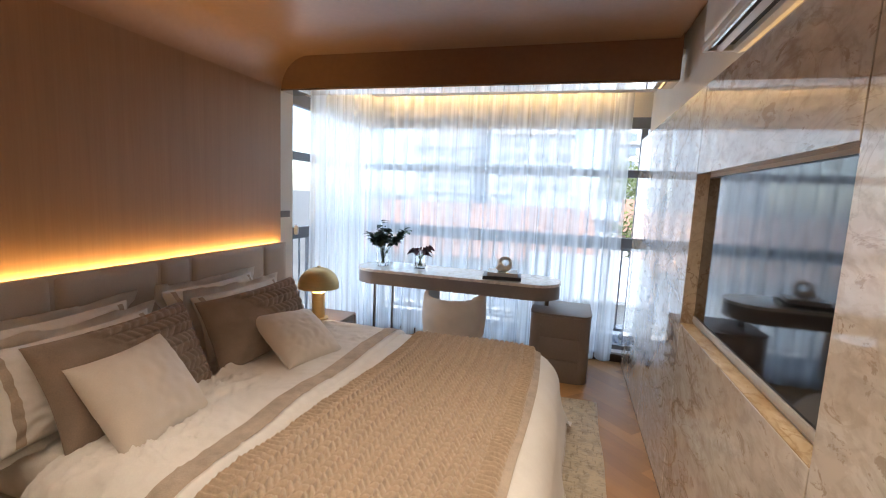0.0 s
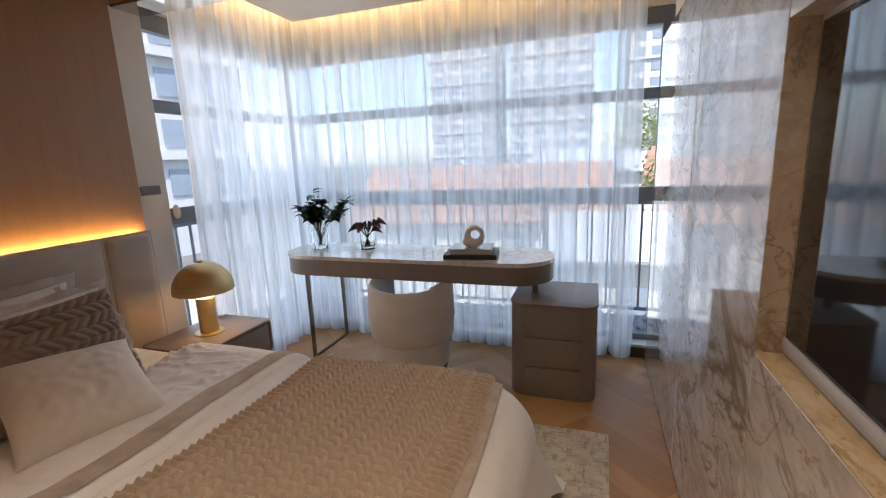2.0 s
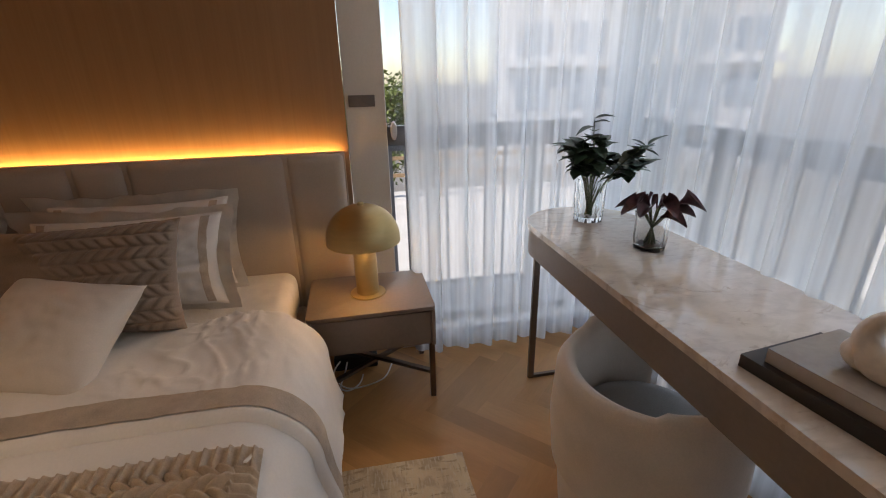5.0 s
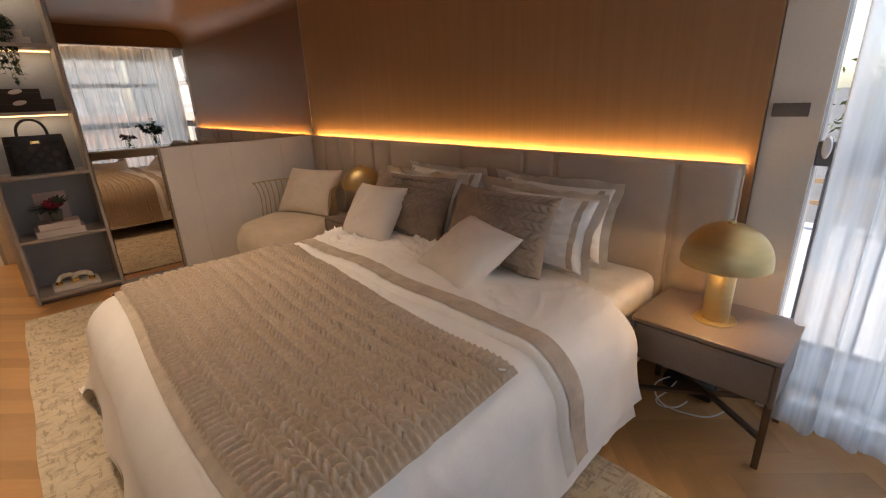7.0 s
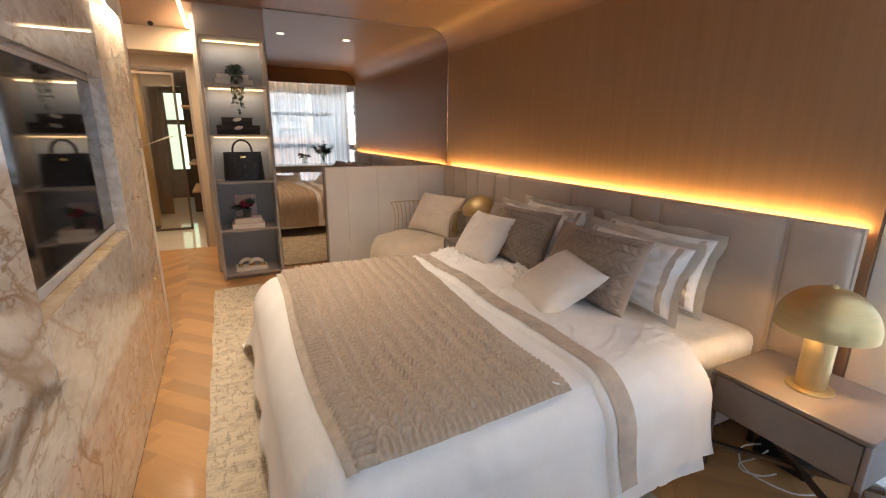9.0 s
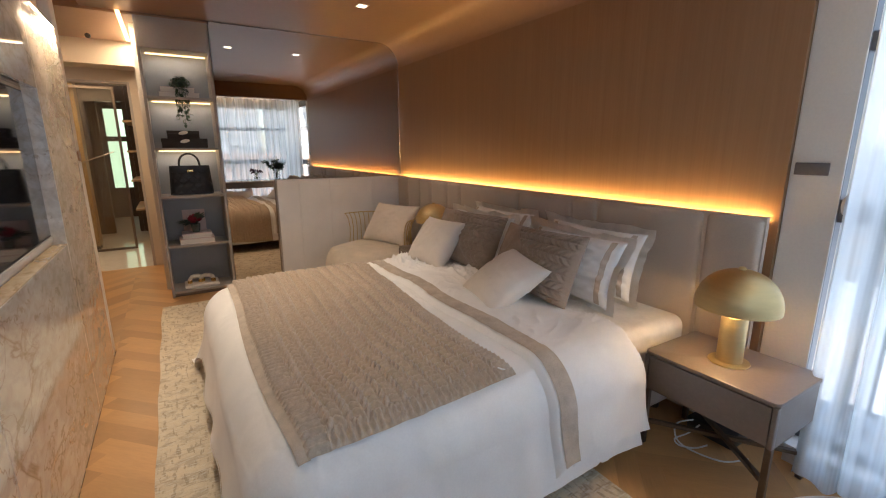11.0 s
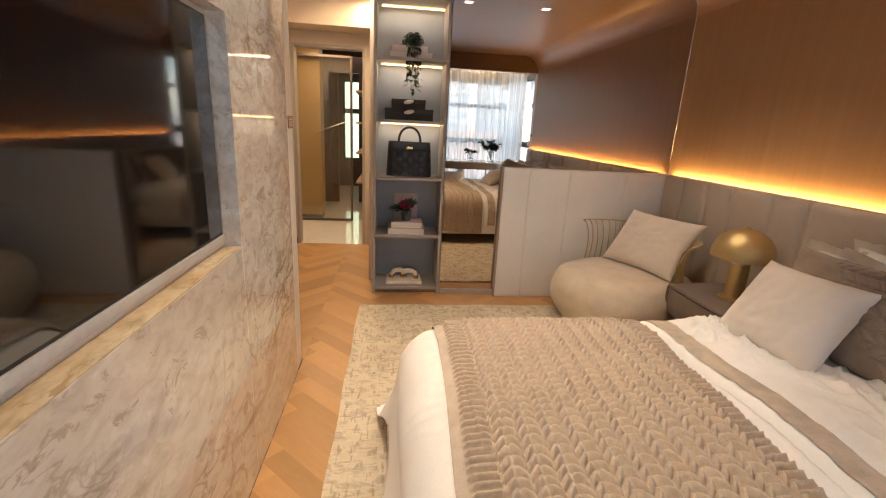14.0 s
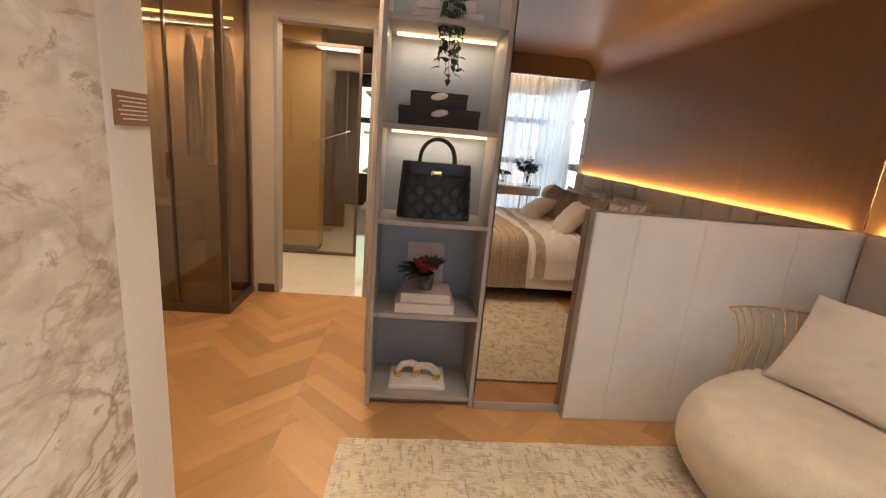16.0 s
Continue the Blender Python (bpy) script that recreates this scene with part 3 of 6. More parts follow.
part("body", boxes((0.0, 0.70, 0, 0.28, 0.06, 2.44)), OCHRE, cab)
part("plinth", boxes((0.01, 0.69, 0.01, 0.27, 0, 0.06)), DARK_WOOD, cab)
part("handle", boxes((0.30, 0.312, 0.28, 0.295, 1.2, 1.75)), GOLD, cab)
structure("inner_door_frame", boxes((2.84, 2.90, -4.3, -4.2, 0, 2.15), (3.24, 3.32, -4.3, -4.2, 0, 2.15), (2.84, 3.32, -4.3, -4.2, 2.15, 2.4), bevel=0.003), DARK_WOOD, "dark wood inner door frame", "door frame")
slide = thing("sliding_glass_panel", (2.86, -2.62, 0), "large clear glass panel in a thin bronze frame", "glass panel")
part("pane", boxes((0.03, 1.15, -0.005, 0.005, 0.03, 2.17)), glass("shower_pane", (0.93, 0.93, 0.90), 0.0, True, 0.12), slide)
part("frame", boxes((0, 0.03, -0.02, 0.02, 0, 2.2), (1.15, 1.18, -0.02, 0.02, 0, 2.2), (0.03, 1.15, -0.02, 0.02, 0, 0.03), (0.03, 1.15, -0.02, 0.02, 2.17, 2.2)), BRONZE, slide)
part("bar", add_tube(bmesh.new(), [(0.10, 0.05, 1.36), (0.52, 0.05, 1.20)], 0.008), CHROME, slide)
niche_lit = thing("lit_shelf", (2.57, -3.6, 0), "amber lit wooden shelf niche", "shelf")
part("back", boxes((-0.14, 0.015, 0, 1.1, 0.0, 2.4)), CLOSET_WOOD, niche_lit)
for z in (0.55, 0.95, 1.35, 1.75):
    part("board", boxes((0.015, 0.24, 0, 1.1, z, z + 0.025)), CLOSET_WOOD, niche_lit)
    part("strip_light", boxes((0.02, 0.04, 0.02, 1.08, z - 0.014, z - 0.002)), AMBER_GLOW, niche_lit)


# glazed wardrobe in the corridor
def glazed_wardrobe():
    w = thing("glazed_wardrobe", (3.53, -1.322, 0), "wardrobe with bronze glass doors in dark metal frames", "wardrobe")
    X, Y, H = 0.70, 0.50, 2.40
    part("base", boxes((0, X, 0, Y, 0, 0.06), bevel=0.003), BRONZE, w)
    part("top", boxes((0, X, 0, Y, H - 0.05, H)), BRONZE, w)
    part("back", boxes((0.0, X, 0, 0.02, 0.06, H - 0.05)), CLOSET_WOOD, w)
    part("side", boxes((X - 0.02, X, 0.02, Y, 0.06, H - 0.05)), CLOSET_WOOD, w)
    for x, y in ((0, Y - 0.035), (X - 0.035, Y - 0.035), (0, 0.02)):
        part("post", boxes((x, x + 0.035, y, y + 0.035, 0.06, H - 0.05), bevel=0.003, seg=1), BRONZE, w)
    side = part("end_pane", boxes((0.012, 0.020, 0.055, Y - 0.035, 0.06, H - 0.05)), BRONZE_PANE, w, "bronze tinted end pane")
    for x0, x1 in ((0.035, 0.345), (0.350, X - 0.035)):
        d = part("door", boxes((x0, x1, Y - 0.022, Y - 0.014, 0.065, H - 0.055)), BRONZE_PANE, w, "bronze tinted glass door")
        part("stile", boxes((x0, x0 + 0.018, Y - 0.028, Y - 0.008, 0.065, H - 0.055)), BRONZE, d)
    part("handle", boxes((0.362, 0.378, Y - 0.008, Y + 0.012, 0.95, 1.12), bevel=0.003), BRONZE, w)
    part("light_strip", boxes((0.04, X - 0.04, 0.2, 0.22, 2.02, 2.035)), LINE_GLOW, w)
    part("hanging_rail", add_tube(bmesh.new(), [(0.03, 0.25, 1.95), (X - 0.03, 0.25, 1.95)], 0.012), BRONZE, w)
    for z in (0.45, 0.75):
        part("drawer_front", boxes((0.33, X - 0.03, 0.1, 0.42, z - 0.26, z), bevel=0.003), CLOSET_WOOD, w)
    return w


glazed_wardrobe()


def garment(x, y, z, w, h, mat, label):
    def f(u, v):
        a = 2 * math.pi * u
        k = 0.35 + 0.65 * min(1, v * 4) ** 0.6
        return (w / 2 * k * math.cos(a), 0.03 * math.sin(a) * (1 + 0.3 * math.sin(9 * a + 3 * v)), -h * v)
    g = thing("hanging_shirt", (x, y, z), label, "shirt")
    part("cloth", sheet(f, 24, 8), mat, g, smooth=True)
    part("hook", add_tube(bmesh.new(), [(0, 0, 0.0), (0, 0, 0.05), (0.012, 0, 0.062), (0.02, 0, 0.05)], 0.003, 6), CHROME, g)


garment(3.60, -1.07, 1.89, 0.10, 0.75, CREAM_CLOTH, "cream shirt hanging from the wardrobe rail")
garment(3.72, -1.07, 1.89, 0.10, 0.85, WHITE_CLOTH, "white shirt hanging from the wardrobe rail")
garment(3.84, -1.07, 1.89, 0.10, 0.8, TAUPE_CLOTH, "taupe shirt hanging from the wardrobe rail")

# ---- mirror, partition and headboard ----
mir = thing("wall_mirror", (0.02, 0.22, 0), "large bronze tinted wall mirror from floor to ceiling", "mirror")
part("mirror_pane", boxes((0.0, 1.872, 0.0, 0.008, 0.045, 2.506)), MIRROR, mir)
arch = [(1.87, 0.010, CEIL - 0.004)] + [(0.236 - 0.236 * math.sin(a), 0.010, CEIL - 0.24 + 0.236 * math.cos(a)) for a in (radians(90 * k / 12) for k in range(13))] + [(0.002, 0.010, 1.09)]
part("polished_edge", add_tube(bmesh.new(), arch, 0.0025, 6), CHROME, mir, "bright polished edge", smooth=True)
part("frame_bottom", boxes((1.40, 1.872, -0.002, 0.014, 0.0, 0.043), bevel=0.002, seg=1), GREIGE, mir)


def padded_row(name, m, stops, z0, z1, thick, mat, label, category, puff=0.008, soft=0.03, groove=None):
    """Upright padded panels side by side along local x, faces towards local -y."""
    h = thing(name, m, label, category)
    deep = thick - groove if groove else 0.012
    part("backing", boxes((stops[0] + 0.002, stops[-1] - 0.002, -max(0.026, deep), 0.0, z0, z1 - 0.0015)), mat, h)
    for a, b in zip(stops, stops[1:]):
        def f(u, v, a=a, b=b):
            e = min(1.0, min(u, 1 - u) * (b - a) / soft) * min(1.0, min(v, 1 - v) * (z1 - z0) / soft)
            return (a + 0.0015 + (b - a - 0.003) * u, -deep - (thick - deep) * (1 - (1 - min(1, e)) ** 2.2) - puff * math.sin(math.pi * u) ** 0.7 * min(1, e), z0 + (z1 - z0) * v)
        bm = bmesh.new()
        us = [0, 0.004, 0.012, 0.025, 0.05, 0.1, 0.2, 0.35, 0.5, 0.65, 0.8, 0.9, 0.95, 0.975, 0.988, 0.996, 1]
        vs = [0, 0.01, 0.03, 0.1, 0.5, 0.9, 0.955, 0.975, 0.99, 1]
        g = [[bm.verts.new(f(u, v)) for v in vs] for u in us]
        for i in range(len(us) - 1):
            for j in range(len(vs) - 1):
                bm.faces.new((g[i][j], g[i + 1][j], g[i + 1][j + 1], g[i][j + 1]))
        part("padded_panel", bm, mat, h, smooth=True)
    return h


padded_row("headboard", pose(0.022, 0, 0, 0, 0, 90), [0.30, 0.555, 0.83, 1.073, 1.38, 1.615, 2.415, 2.945, 3.155, 3.812, 4.082], 0.0, 1.085, 0.040, LEATHER, "long padded beige upholstered wall headboard", "headboard").matrix_world = pose(0.055, 0, 0, 0, 0, 90)
padded_row("padded_partition", pose(1.431, 0.245, 0, 0, 0, 180), [0.0, 0.216, 0.545, 1.02, 1.365], 0.0, 1.083, 0.046, LEATHER_PALE, "low padded pale grey partition in front of the mirror", "partition", 0.001, 0.008, 0.004)
part("side_trim", boxes((-0.006, 0.0, -0.045, 0.014, 0.0, 1.083)), GREIGE, bpy.data.objects["padded_partition"])
lone("strip_light", boxes((-0.006, 0.006, -1.87, 1.87, 0, 0.008)), AMBER_GLOW, pose(0.031, 2.19, 1.048), "amber strip light behind the headboard", "strip light")

# ---- bed ----
BED_Y = 2.925


def drape(s, t, lift=0.0, top=0.565, edge_x=1.985, half=0.82, r=0.19, rx=0.20, floor=0.045, rough=1.0, seed=0.0):
    """A place on the cloth over the bed: s runs from the head to the foot, t across."""
    dx, dy = max(0.0, s - edge_x), max(0.0, abs(t) - half)
    d = math.hypot(dx, dy)
    x, y, z = min(s, edge_x), math.copysign(min(abs(t), half), t), top + lift
    if d > 0:
        ux, uy = dx / d, dy / d * math.copysign(1, t)
        rr = lift + rx * ux * ux + r * uy * uy
        a = min(d / rr, math.pi / 2)
        out, down = rr * math.sin(a), rr * (1 - math.cos(a))
        rest = min(0.40, max(0.0, d - rr * math.pi / 2))
        run = (t if dx > 0 and dy == 0 else s) * 9 + math.atan2(dy, dx) * 9
        fold = (0.5 + 0.5 * math.sin(run + 2.2 * math.sin(run * 0.37))) * min(1, rest / 0.25)
        out += rest * (0.16 + 0.9 * (ux * uy) ** 2) + 0.035 * fold * rest / 0.4
        x, y, z = x + ux * out, y + uy * out, z - down - rest * 0.985
    n1 = noise.noise(Vector((s * 2.6, t * 2.6, seed)))
    n2 = noise.noise(Vector((s * 8 + 1.5 * n1, t * 5, seed + 5)))
    n3 = abs(noise.noise(Vector((s * 5, t * 12 + 2 * n1, seed + 9))))
    n4 = (1 - abs(noise.noise(Vector((s * 7 + 2 * n1, t * 4 - 3 * n1, seed + 3))))) ** 6
    n5 = (1 - abs(noise.noise(Vector((s * 3 - 2 * n2, t * 10 + 4 * n1, seed + 13))))) ** 8
    n6 = (1 - abs(noise.noise(Vector((s * 9 + 5 * n1, t * 9 - 4 * n1, seed + 21))))) ** 9 * max(0, 0.5 + n1 * 1.5)
    crease = min(1.0, max(0.0, 0.40 + 1.8 * noise.noise(Vector((s * 2.1, t * 1.9, seed + 40)))))
    crease *= 1.0 if s < 0.9 else max(0.22, 1 - (s - 0.9) * 8)
    z += rough * (0.016 * n1 + 0.004 * n2 + 0.005 * n3 + crease * (0.024 * n4 + 0.026 * n5 + 0.018 * n6)) * (1 if d == 0 else 0.5)
    y += rough * 0.008 * n2 if d > 0.1 else 0
    x += rough * 0.008 * n1 if d > 0.1 else 0
    return Vector((x, y, max(z, floor + lift)))


bed = thing("bed", (0.08, BED_Y, 0), "double bed made up with white bedding", "bed")
part("bed_base", boxes((0.02, 1.99, -0.90, 0.90, 0.10, 0.33), bevel=0.02, seg=3), LEATHER, bed, "beige upholstered base")
for bx in (0.12, 1.85):
    for by in (-0.8, 0.8):
        part("leg", lathe([(0, 0), (0.025, 0), (0.03, 0.10), (0, 0.10)], 16), BRONZE, bed, at=pose(bx, by, 0))
part("mattress", boxes((0.02, 1.97, -0.875, 0.875, 0.332, 0.535), bevel=0.06, seg=5), FLANGE, bed, "mattress in a cream fitted sheet", smooth=True)

duvet = thing("duvet", (0.08, BED_Y, 0), "puffy white cotton duvet hanging over the bed sides", "duvet")
part("cover", sheet(lambda u, v: drape(0.62 + 1.90 * u, -1.36 + 2.74 * v), 220, 300), WHITE_CLOTH, duvet, smooth=True)
part("hem", sheet(lambda u, v: drape(2.52 + 0.012 * u, -1.36 + 2.74 * v, 0.003), 1, 160), WHITE_CLOTH, duvet, smooth=True)
fold = thing("folded_sheet", (0.08, BED_Y, 0), "white top sheet folded back with a taupe woven band", "sheet")


def fold_edge(s, v):
    t = -1.30 + 2.64 * v
    return s - 0.010 + 0.006 * t + 0.008 * math.sin(7 * t)


part("sheet_panel", sheet(lambda u, v: drape(fold_edge(0.575 + 0.47 * u, v), -1.30 + 2.64 * v, 0.012 + 0.012 * math.sin(math.pi * u) ** 0.4, seed=0.0, rough=1.25), 64, 260), WHITE_CLOTH, fold, smooth=True)
part("band", sheet(lambda u, v: drape(fold_edge(1.012 + 0.088 * u, v), -1.30 + 2.64 * v, 0.026 + 0.003 * math.sin(math.pi * u), rough=1.1), 12, 200), BAND_CLOTH, fold, "taupe woven band", smooth=True)
part("hem", sheet(lambda u, v: drape(fold_edge(1.104 + 0.03 * u, v), -1.30 + 2.64 * v, 0.0255 - 0.0245 * u ** 2, rough=1.1), 6, 200), WHITE_CLOTH, fold, smooth=True)


def knit(s, t, lo, hi, near, far):
    """Height of the cable pattern: slanting strands in columns, ribs along the borders."""
    e = min(s - lo, hi - s)
    if e < 0.070:
        return 0.019 * max(0.0, math.sin(2 * math.pi * t / 0.027) * 0.85 + 0.15) ** 0.6 * min(1, e / 0.012) * min(1, (0.076 - e) / 0.010)
    g = min(t - near, far - t)
    if g < 0.05:
        return 0.019 * max(0.0, math.sin(2 * math.pi * s / 0.025) * 0.75 + 0.25) ** 0.6 * min(1, g / 0.012)
    c = (s - lo + 0.006 * noise.noise(Vector((s * 5, t * 5, 1)))) / 0.031
    col, u = math.floor(c), c - math.floor(c)
    side = 1 if col % 2 else -1
    wob = 0.35 * noise.noise(Vector((s * 6, t * 6, 3)))
    bend = 0.5 - 0.5 * math.cos(math.pi * u)
    ph = t / 0.034 + side * (bend - 0.5) * 0.85 + wob
    q = ph - math.floor(ph)
    back = u if side > 0 else 1 - u
    swell = 0.55 + 0.45 * math.sin(math.pi * min(1.0, 0.15 + 0.9 * back)) ** 0.8
    return 0.001 + 0.027 * swell * max(0.0, 1 - (2 * q - 1) ** 2) ** 0.75 * (1 - 0.6 * abs(2 * u - 1) ** 6)


throw = thing("knit_throw", (0.08, BED_Y, 0), "taupe cable knit throw spread across the foot of the bed", "throw")
LO, HI, NEAR, FAR = 1.235, 2.025, -1.36, 0.94


def throw_at(u, v):
    s, t = LO + (HI - LO) * u, NEAR + (FAR - NEAR) * v
    sw = s - 0.045 * (FAR - t) * (1 - u) + 0.018 * math.sin(3.1 * t + 0.6) + 0.012 * noise.noise(Vector((t * 2, 0, 7)))
    return drape(sw, t + 0.02 * math.sin(4 * s), 0.016 + knit(s, t, LO, HI, NEAR, FAR))


part("knit_cloth", sheet(throw_at, 260, 800), KNIT, throw, smooth=True)
part("lining", sheet(lambda u, v: drape(HI - 0.01 + 0.042 * u + 0.018 * math.sin(3.1 * (NEAR + (FAR - NEAR) * v) + 0.6), NEAR + 0.02 + (FAR - NEAR) * v, 0.012), 6, 120), BAND_CLOTH, throw, "taupe woven lining edge", smooth=True)
part("label", boxes((-0.004, 0.004, -0.022, 0.022, -0.002, 0.002)), WHITE_CLOTH, throw, "small white label", at=Matrix.Translation(drape(1.28, 0.900, 0.034)) @ pose(0, 0, 0, -25, 0, 80))


def pillow_mesh(w, h, t, crumple=0.0, seed=0, cable=0.0, ears=0.055):
    """A stuffed cushion standing in local x z, with its front towards local +y."""
    bm = bmesh.new()
    n = 44 if not cable else 110
    rows = {}
    for side in (1, -1):
        g = []
        for i in range(n + 1):
            line = []
            for j in range(n + 1):
                u, v = 2 * i / n - 1, 2 * j / n - 1
                pinch = 1 - ears * (1 - v * v) * (abs(u) ** 3)
                pinch2 = 1 - ears * (1 - u * u) * (abs(v) ** 3)
                body = max(0.0, (1 - abs(u) ** 2.6) * (1 - abs(v) ** 2.6)) ** 0.55
                k = noise.noise(Vector((u * 2.2 + seed, v * 2.2, seed * 1.7)))
                k2 = noise.noise(Vector((u * 6 + seed, v * 6, seed)))
                y = side * (t / 2 * body * (1 + 0.10 * k) + crumple * body * 0.5 * k2)
                if cable and side == 1 and body > 0.12:
                    px, pz = u * w / 2, v * h / 2
                    c = (pz + 5) / 0.044
                    col, f = math.floor(c), c - math.floor(c)
                    ph = px / 0.042 + (1 if col % 2 else -1) * (f - 0.5) * 1.0
                    where = min(1.0, max(0.0, (-u + 0.55 * v - 0.02) / 0.10))
                    q = ph - math.floor(ph)
                    y += where * cable * (0.10 + 0.9 * math.sqrt(max(0.0, 1 - (2 * q - 1) ** 2)) * (1 - 0.8 * abs(2 * f - 1) ** 5))
                edge = 0.008 * (1 if side == 1 else -1) * (0 if max(abs(u), abs(v)) > 0.995 else 1)
                line.append((u * w / 2 * pinch, y + edge * 0.3, v * h / 2 * pinch2))
            g.append(line)
        rows[side] = g
    keys = {}
    for side in (1, -1):
        for i in range(n + 1):
            for j in range(n + 1):
                rim = i in (0, n) or j in (0, n)
                key = (0 if rim else side, i, j)
                if key not in keys:
                    x, y, z = rows[side][i][j]
                    keys[key] = bm.verts.new((x, 0 if rim else y, z))
        for i in range(n):
            for j in range(n):
                q = [keys[(0 if (a in (0, n) or b in (0, n)) else side, a, b)] for a, b in ((i, j), (i + 1, j), (i + 1, j + 1), (i, j + 1))]
                bm.faces.new(q if side == -1 else q[::-1])
    return bm


def flange_mesh(w, h, f, seed=0, ears=0.085, q0=0.0, q1=1.0):
    """The soft flat border of a sham: it follows the pinched edge, sags and curls."""
    bm = bmesh.new()
    n, rings = 120, []
    for k in range(5):
        q = q0 + (q1 - q0) * k / 4
        ring = []
        for i in range(n):
            a = i / n * 4
            e, r = int(a), a - int(a)
            u, v = ((-1 + 2 * r, -1), (1, -1 + 2 * r), (1 - 2 * r, 1), (-1, 1 - 2 * r))[e]
            x = u * w / 2 * (1 - ears * (1 - v * v) * abs(u) ** 3)
            z = v * h / 2 * (1 - ears * (1 - u * u) * abs(v) ** 3)
            gx, gz = (math.copysign(1, u) if abs(u) > 0.999 else 0), (math.copysign(1, v) if abs(v) > 0.999 else 0)
            wave = noise.noise(Vector((x * 9 + seed * 3.1, z * 9, seed))) + 0.5 * noise.noise(Vector((x * 23 + seed, z * 23, 4)))
            g = (q * f * (1 + 0.35 * wave) - 0.012 * (1 - q))
            y = q * 0.060 * wave + (0.02 * q * q if gz > 0 else 0)
            ring.append(bm.verts.new((x + gx * g, y, z + gz * g * (0.7 if gz > 0 else 0.5))))
        rings.append(ring)
    for a, b in zip(rings, rings[1:]):
        for i in range(n):
            bm.faces.new((a[i], a[(i + 1) % n], b[(i + 1) % n], b[i]))
    bmesh.ops.solidify(bm, geom=bm.faces[:], thickness=0.003)
    bmesh.ops.recalc_face_normals(bm, faces=bm.faces[:])
    return bm


def sham_face(w, h, t, seed, u, v):
    """A place just in front of a sham's face, u and v from -1 to 1."""
    body = max(0.0, (1 - abs(u) ** 2.6) * (1 - abs(v) ** 2.6)) ** 0.55
    k = noise.noise(Vector((u * 2.2 + seed, v * 2.2, seed * 1.7)))
    k2 = noise.noise(Vector((u * 6 + seed, v * 6, seed)))
    y = t / 2 * body * (1 + 0.10 * k) + 0.055 * body * 0.5 * k2
    return (u * w / 2 * (1 - 0.085 * (1 - v * v) * abs(u) ** 3), y + 0.005, v * h / 2 * (1 - 0.085 * (1 - u * u) * abs(v) ** 3))


def pillow(name, m, w, h, t, mat, label, flange=0.0, fmat=None, seed=0, cable=0.0, crumple=0.014, piping=None):
    p = thing(name, m, label, "pillow" if "pillow" in name else "cushion")
    part("cover", pillow_mesh(w, h, t, 0.055 if flange else crumple, seed, cable, 0.085), mat, p, smooth=True)
    if flange:
        part("flange", flange_mesh(w * 0.99, h * 0.99, flange, seed), fmat, p, "crumpled pale border", smooth=50)
        for side in (-1, 1):
            part("band", sheet(lambda u, v: sham_face(w, h, t, seed, side * (0.80 + 0.09 * u), -0.93 + 1.86 * v), 4, 44), BAND_CLOTH, p, "taupe woven band", smooth=True)
    return p


def stand(x, y, z, lean, turn, h, roll=0):
    """A pose for a pillow that rests on its lower edge at x, y, z, leans back by lean degrees and faces +x turned by turn."""
    return pose(x, y, z, 0, 0, -90 + turn) @ pose(0, 0, 0, lean, 0, 0) @ pose(0, 0, h / 2, 0, roll, 0)


pillow("sham_pillow", stand(0.28, 3.22, 0.565, 17, 0, 0.38), 0.70, 0.385, 0.15, WHITE_CLOTH, "white sham pillow with a beige border against the headboard", 0.05, FLANGE, 1)
pillow("sham_pillow", stand(0.465, 3.235, 0.565, 20, -2, 0.365), 0.69, 0.37, 0.16, WHITE_CLOTH, "white sham pillow with a beige border leaning on another", 0.05, FLANGE, 2)
pillow("sham_pillow", stand(0.28, 2.335, 0.565, 17, 0, 0.38), 0.70, 0.385, 0.15, WHITE_CLOTH, "white sham pillow with a beige border against the headboard", 0.05, FLANGE, 3)
pillow("sham_pillow", stand(0.465, 2.32, 0.565, 20, 2, 0.365), 0.69, 0.37, 0.16, WHITE_CLOTH, "white sham pillow with a beige border leaning on another", 0.05, FLANGE, 4)
pillow("knit_pillow", stand(0.66, 3.135, 0.570, 23, -6, 0.39, 2), 0.71, 0.40, 0.19, TAUPE_CLOTH, "taupe pillow with a cable knit panel leaning on the shams", seed=5, cable=0.022)
pillow("knit_pillow", stand(0.64, 2.40, 0.570, 24, 5, 0.40), 0.70, 0.41, 0.19, TAUPE_CLOTH, "taupe pillow with a cable knit panel behind a cushion", seed=6, cable=0.022)
pillow("cream_cushion", stand(0.865, 2.30, 0.575, 37, 8, 0.38), 0.42, 0.385, 0.17, CREAM_SATIN, "square cream satin cushion", seed=7)
pillow("cream_cushion", stand(0.985, 3.15, 0.580, 57, -6, 0.38, -9), 0.42, 0.39, 0.16, CREAM_SATIN, "square cream satin cushion lying back on the pillows", seed=8)


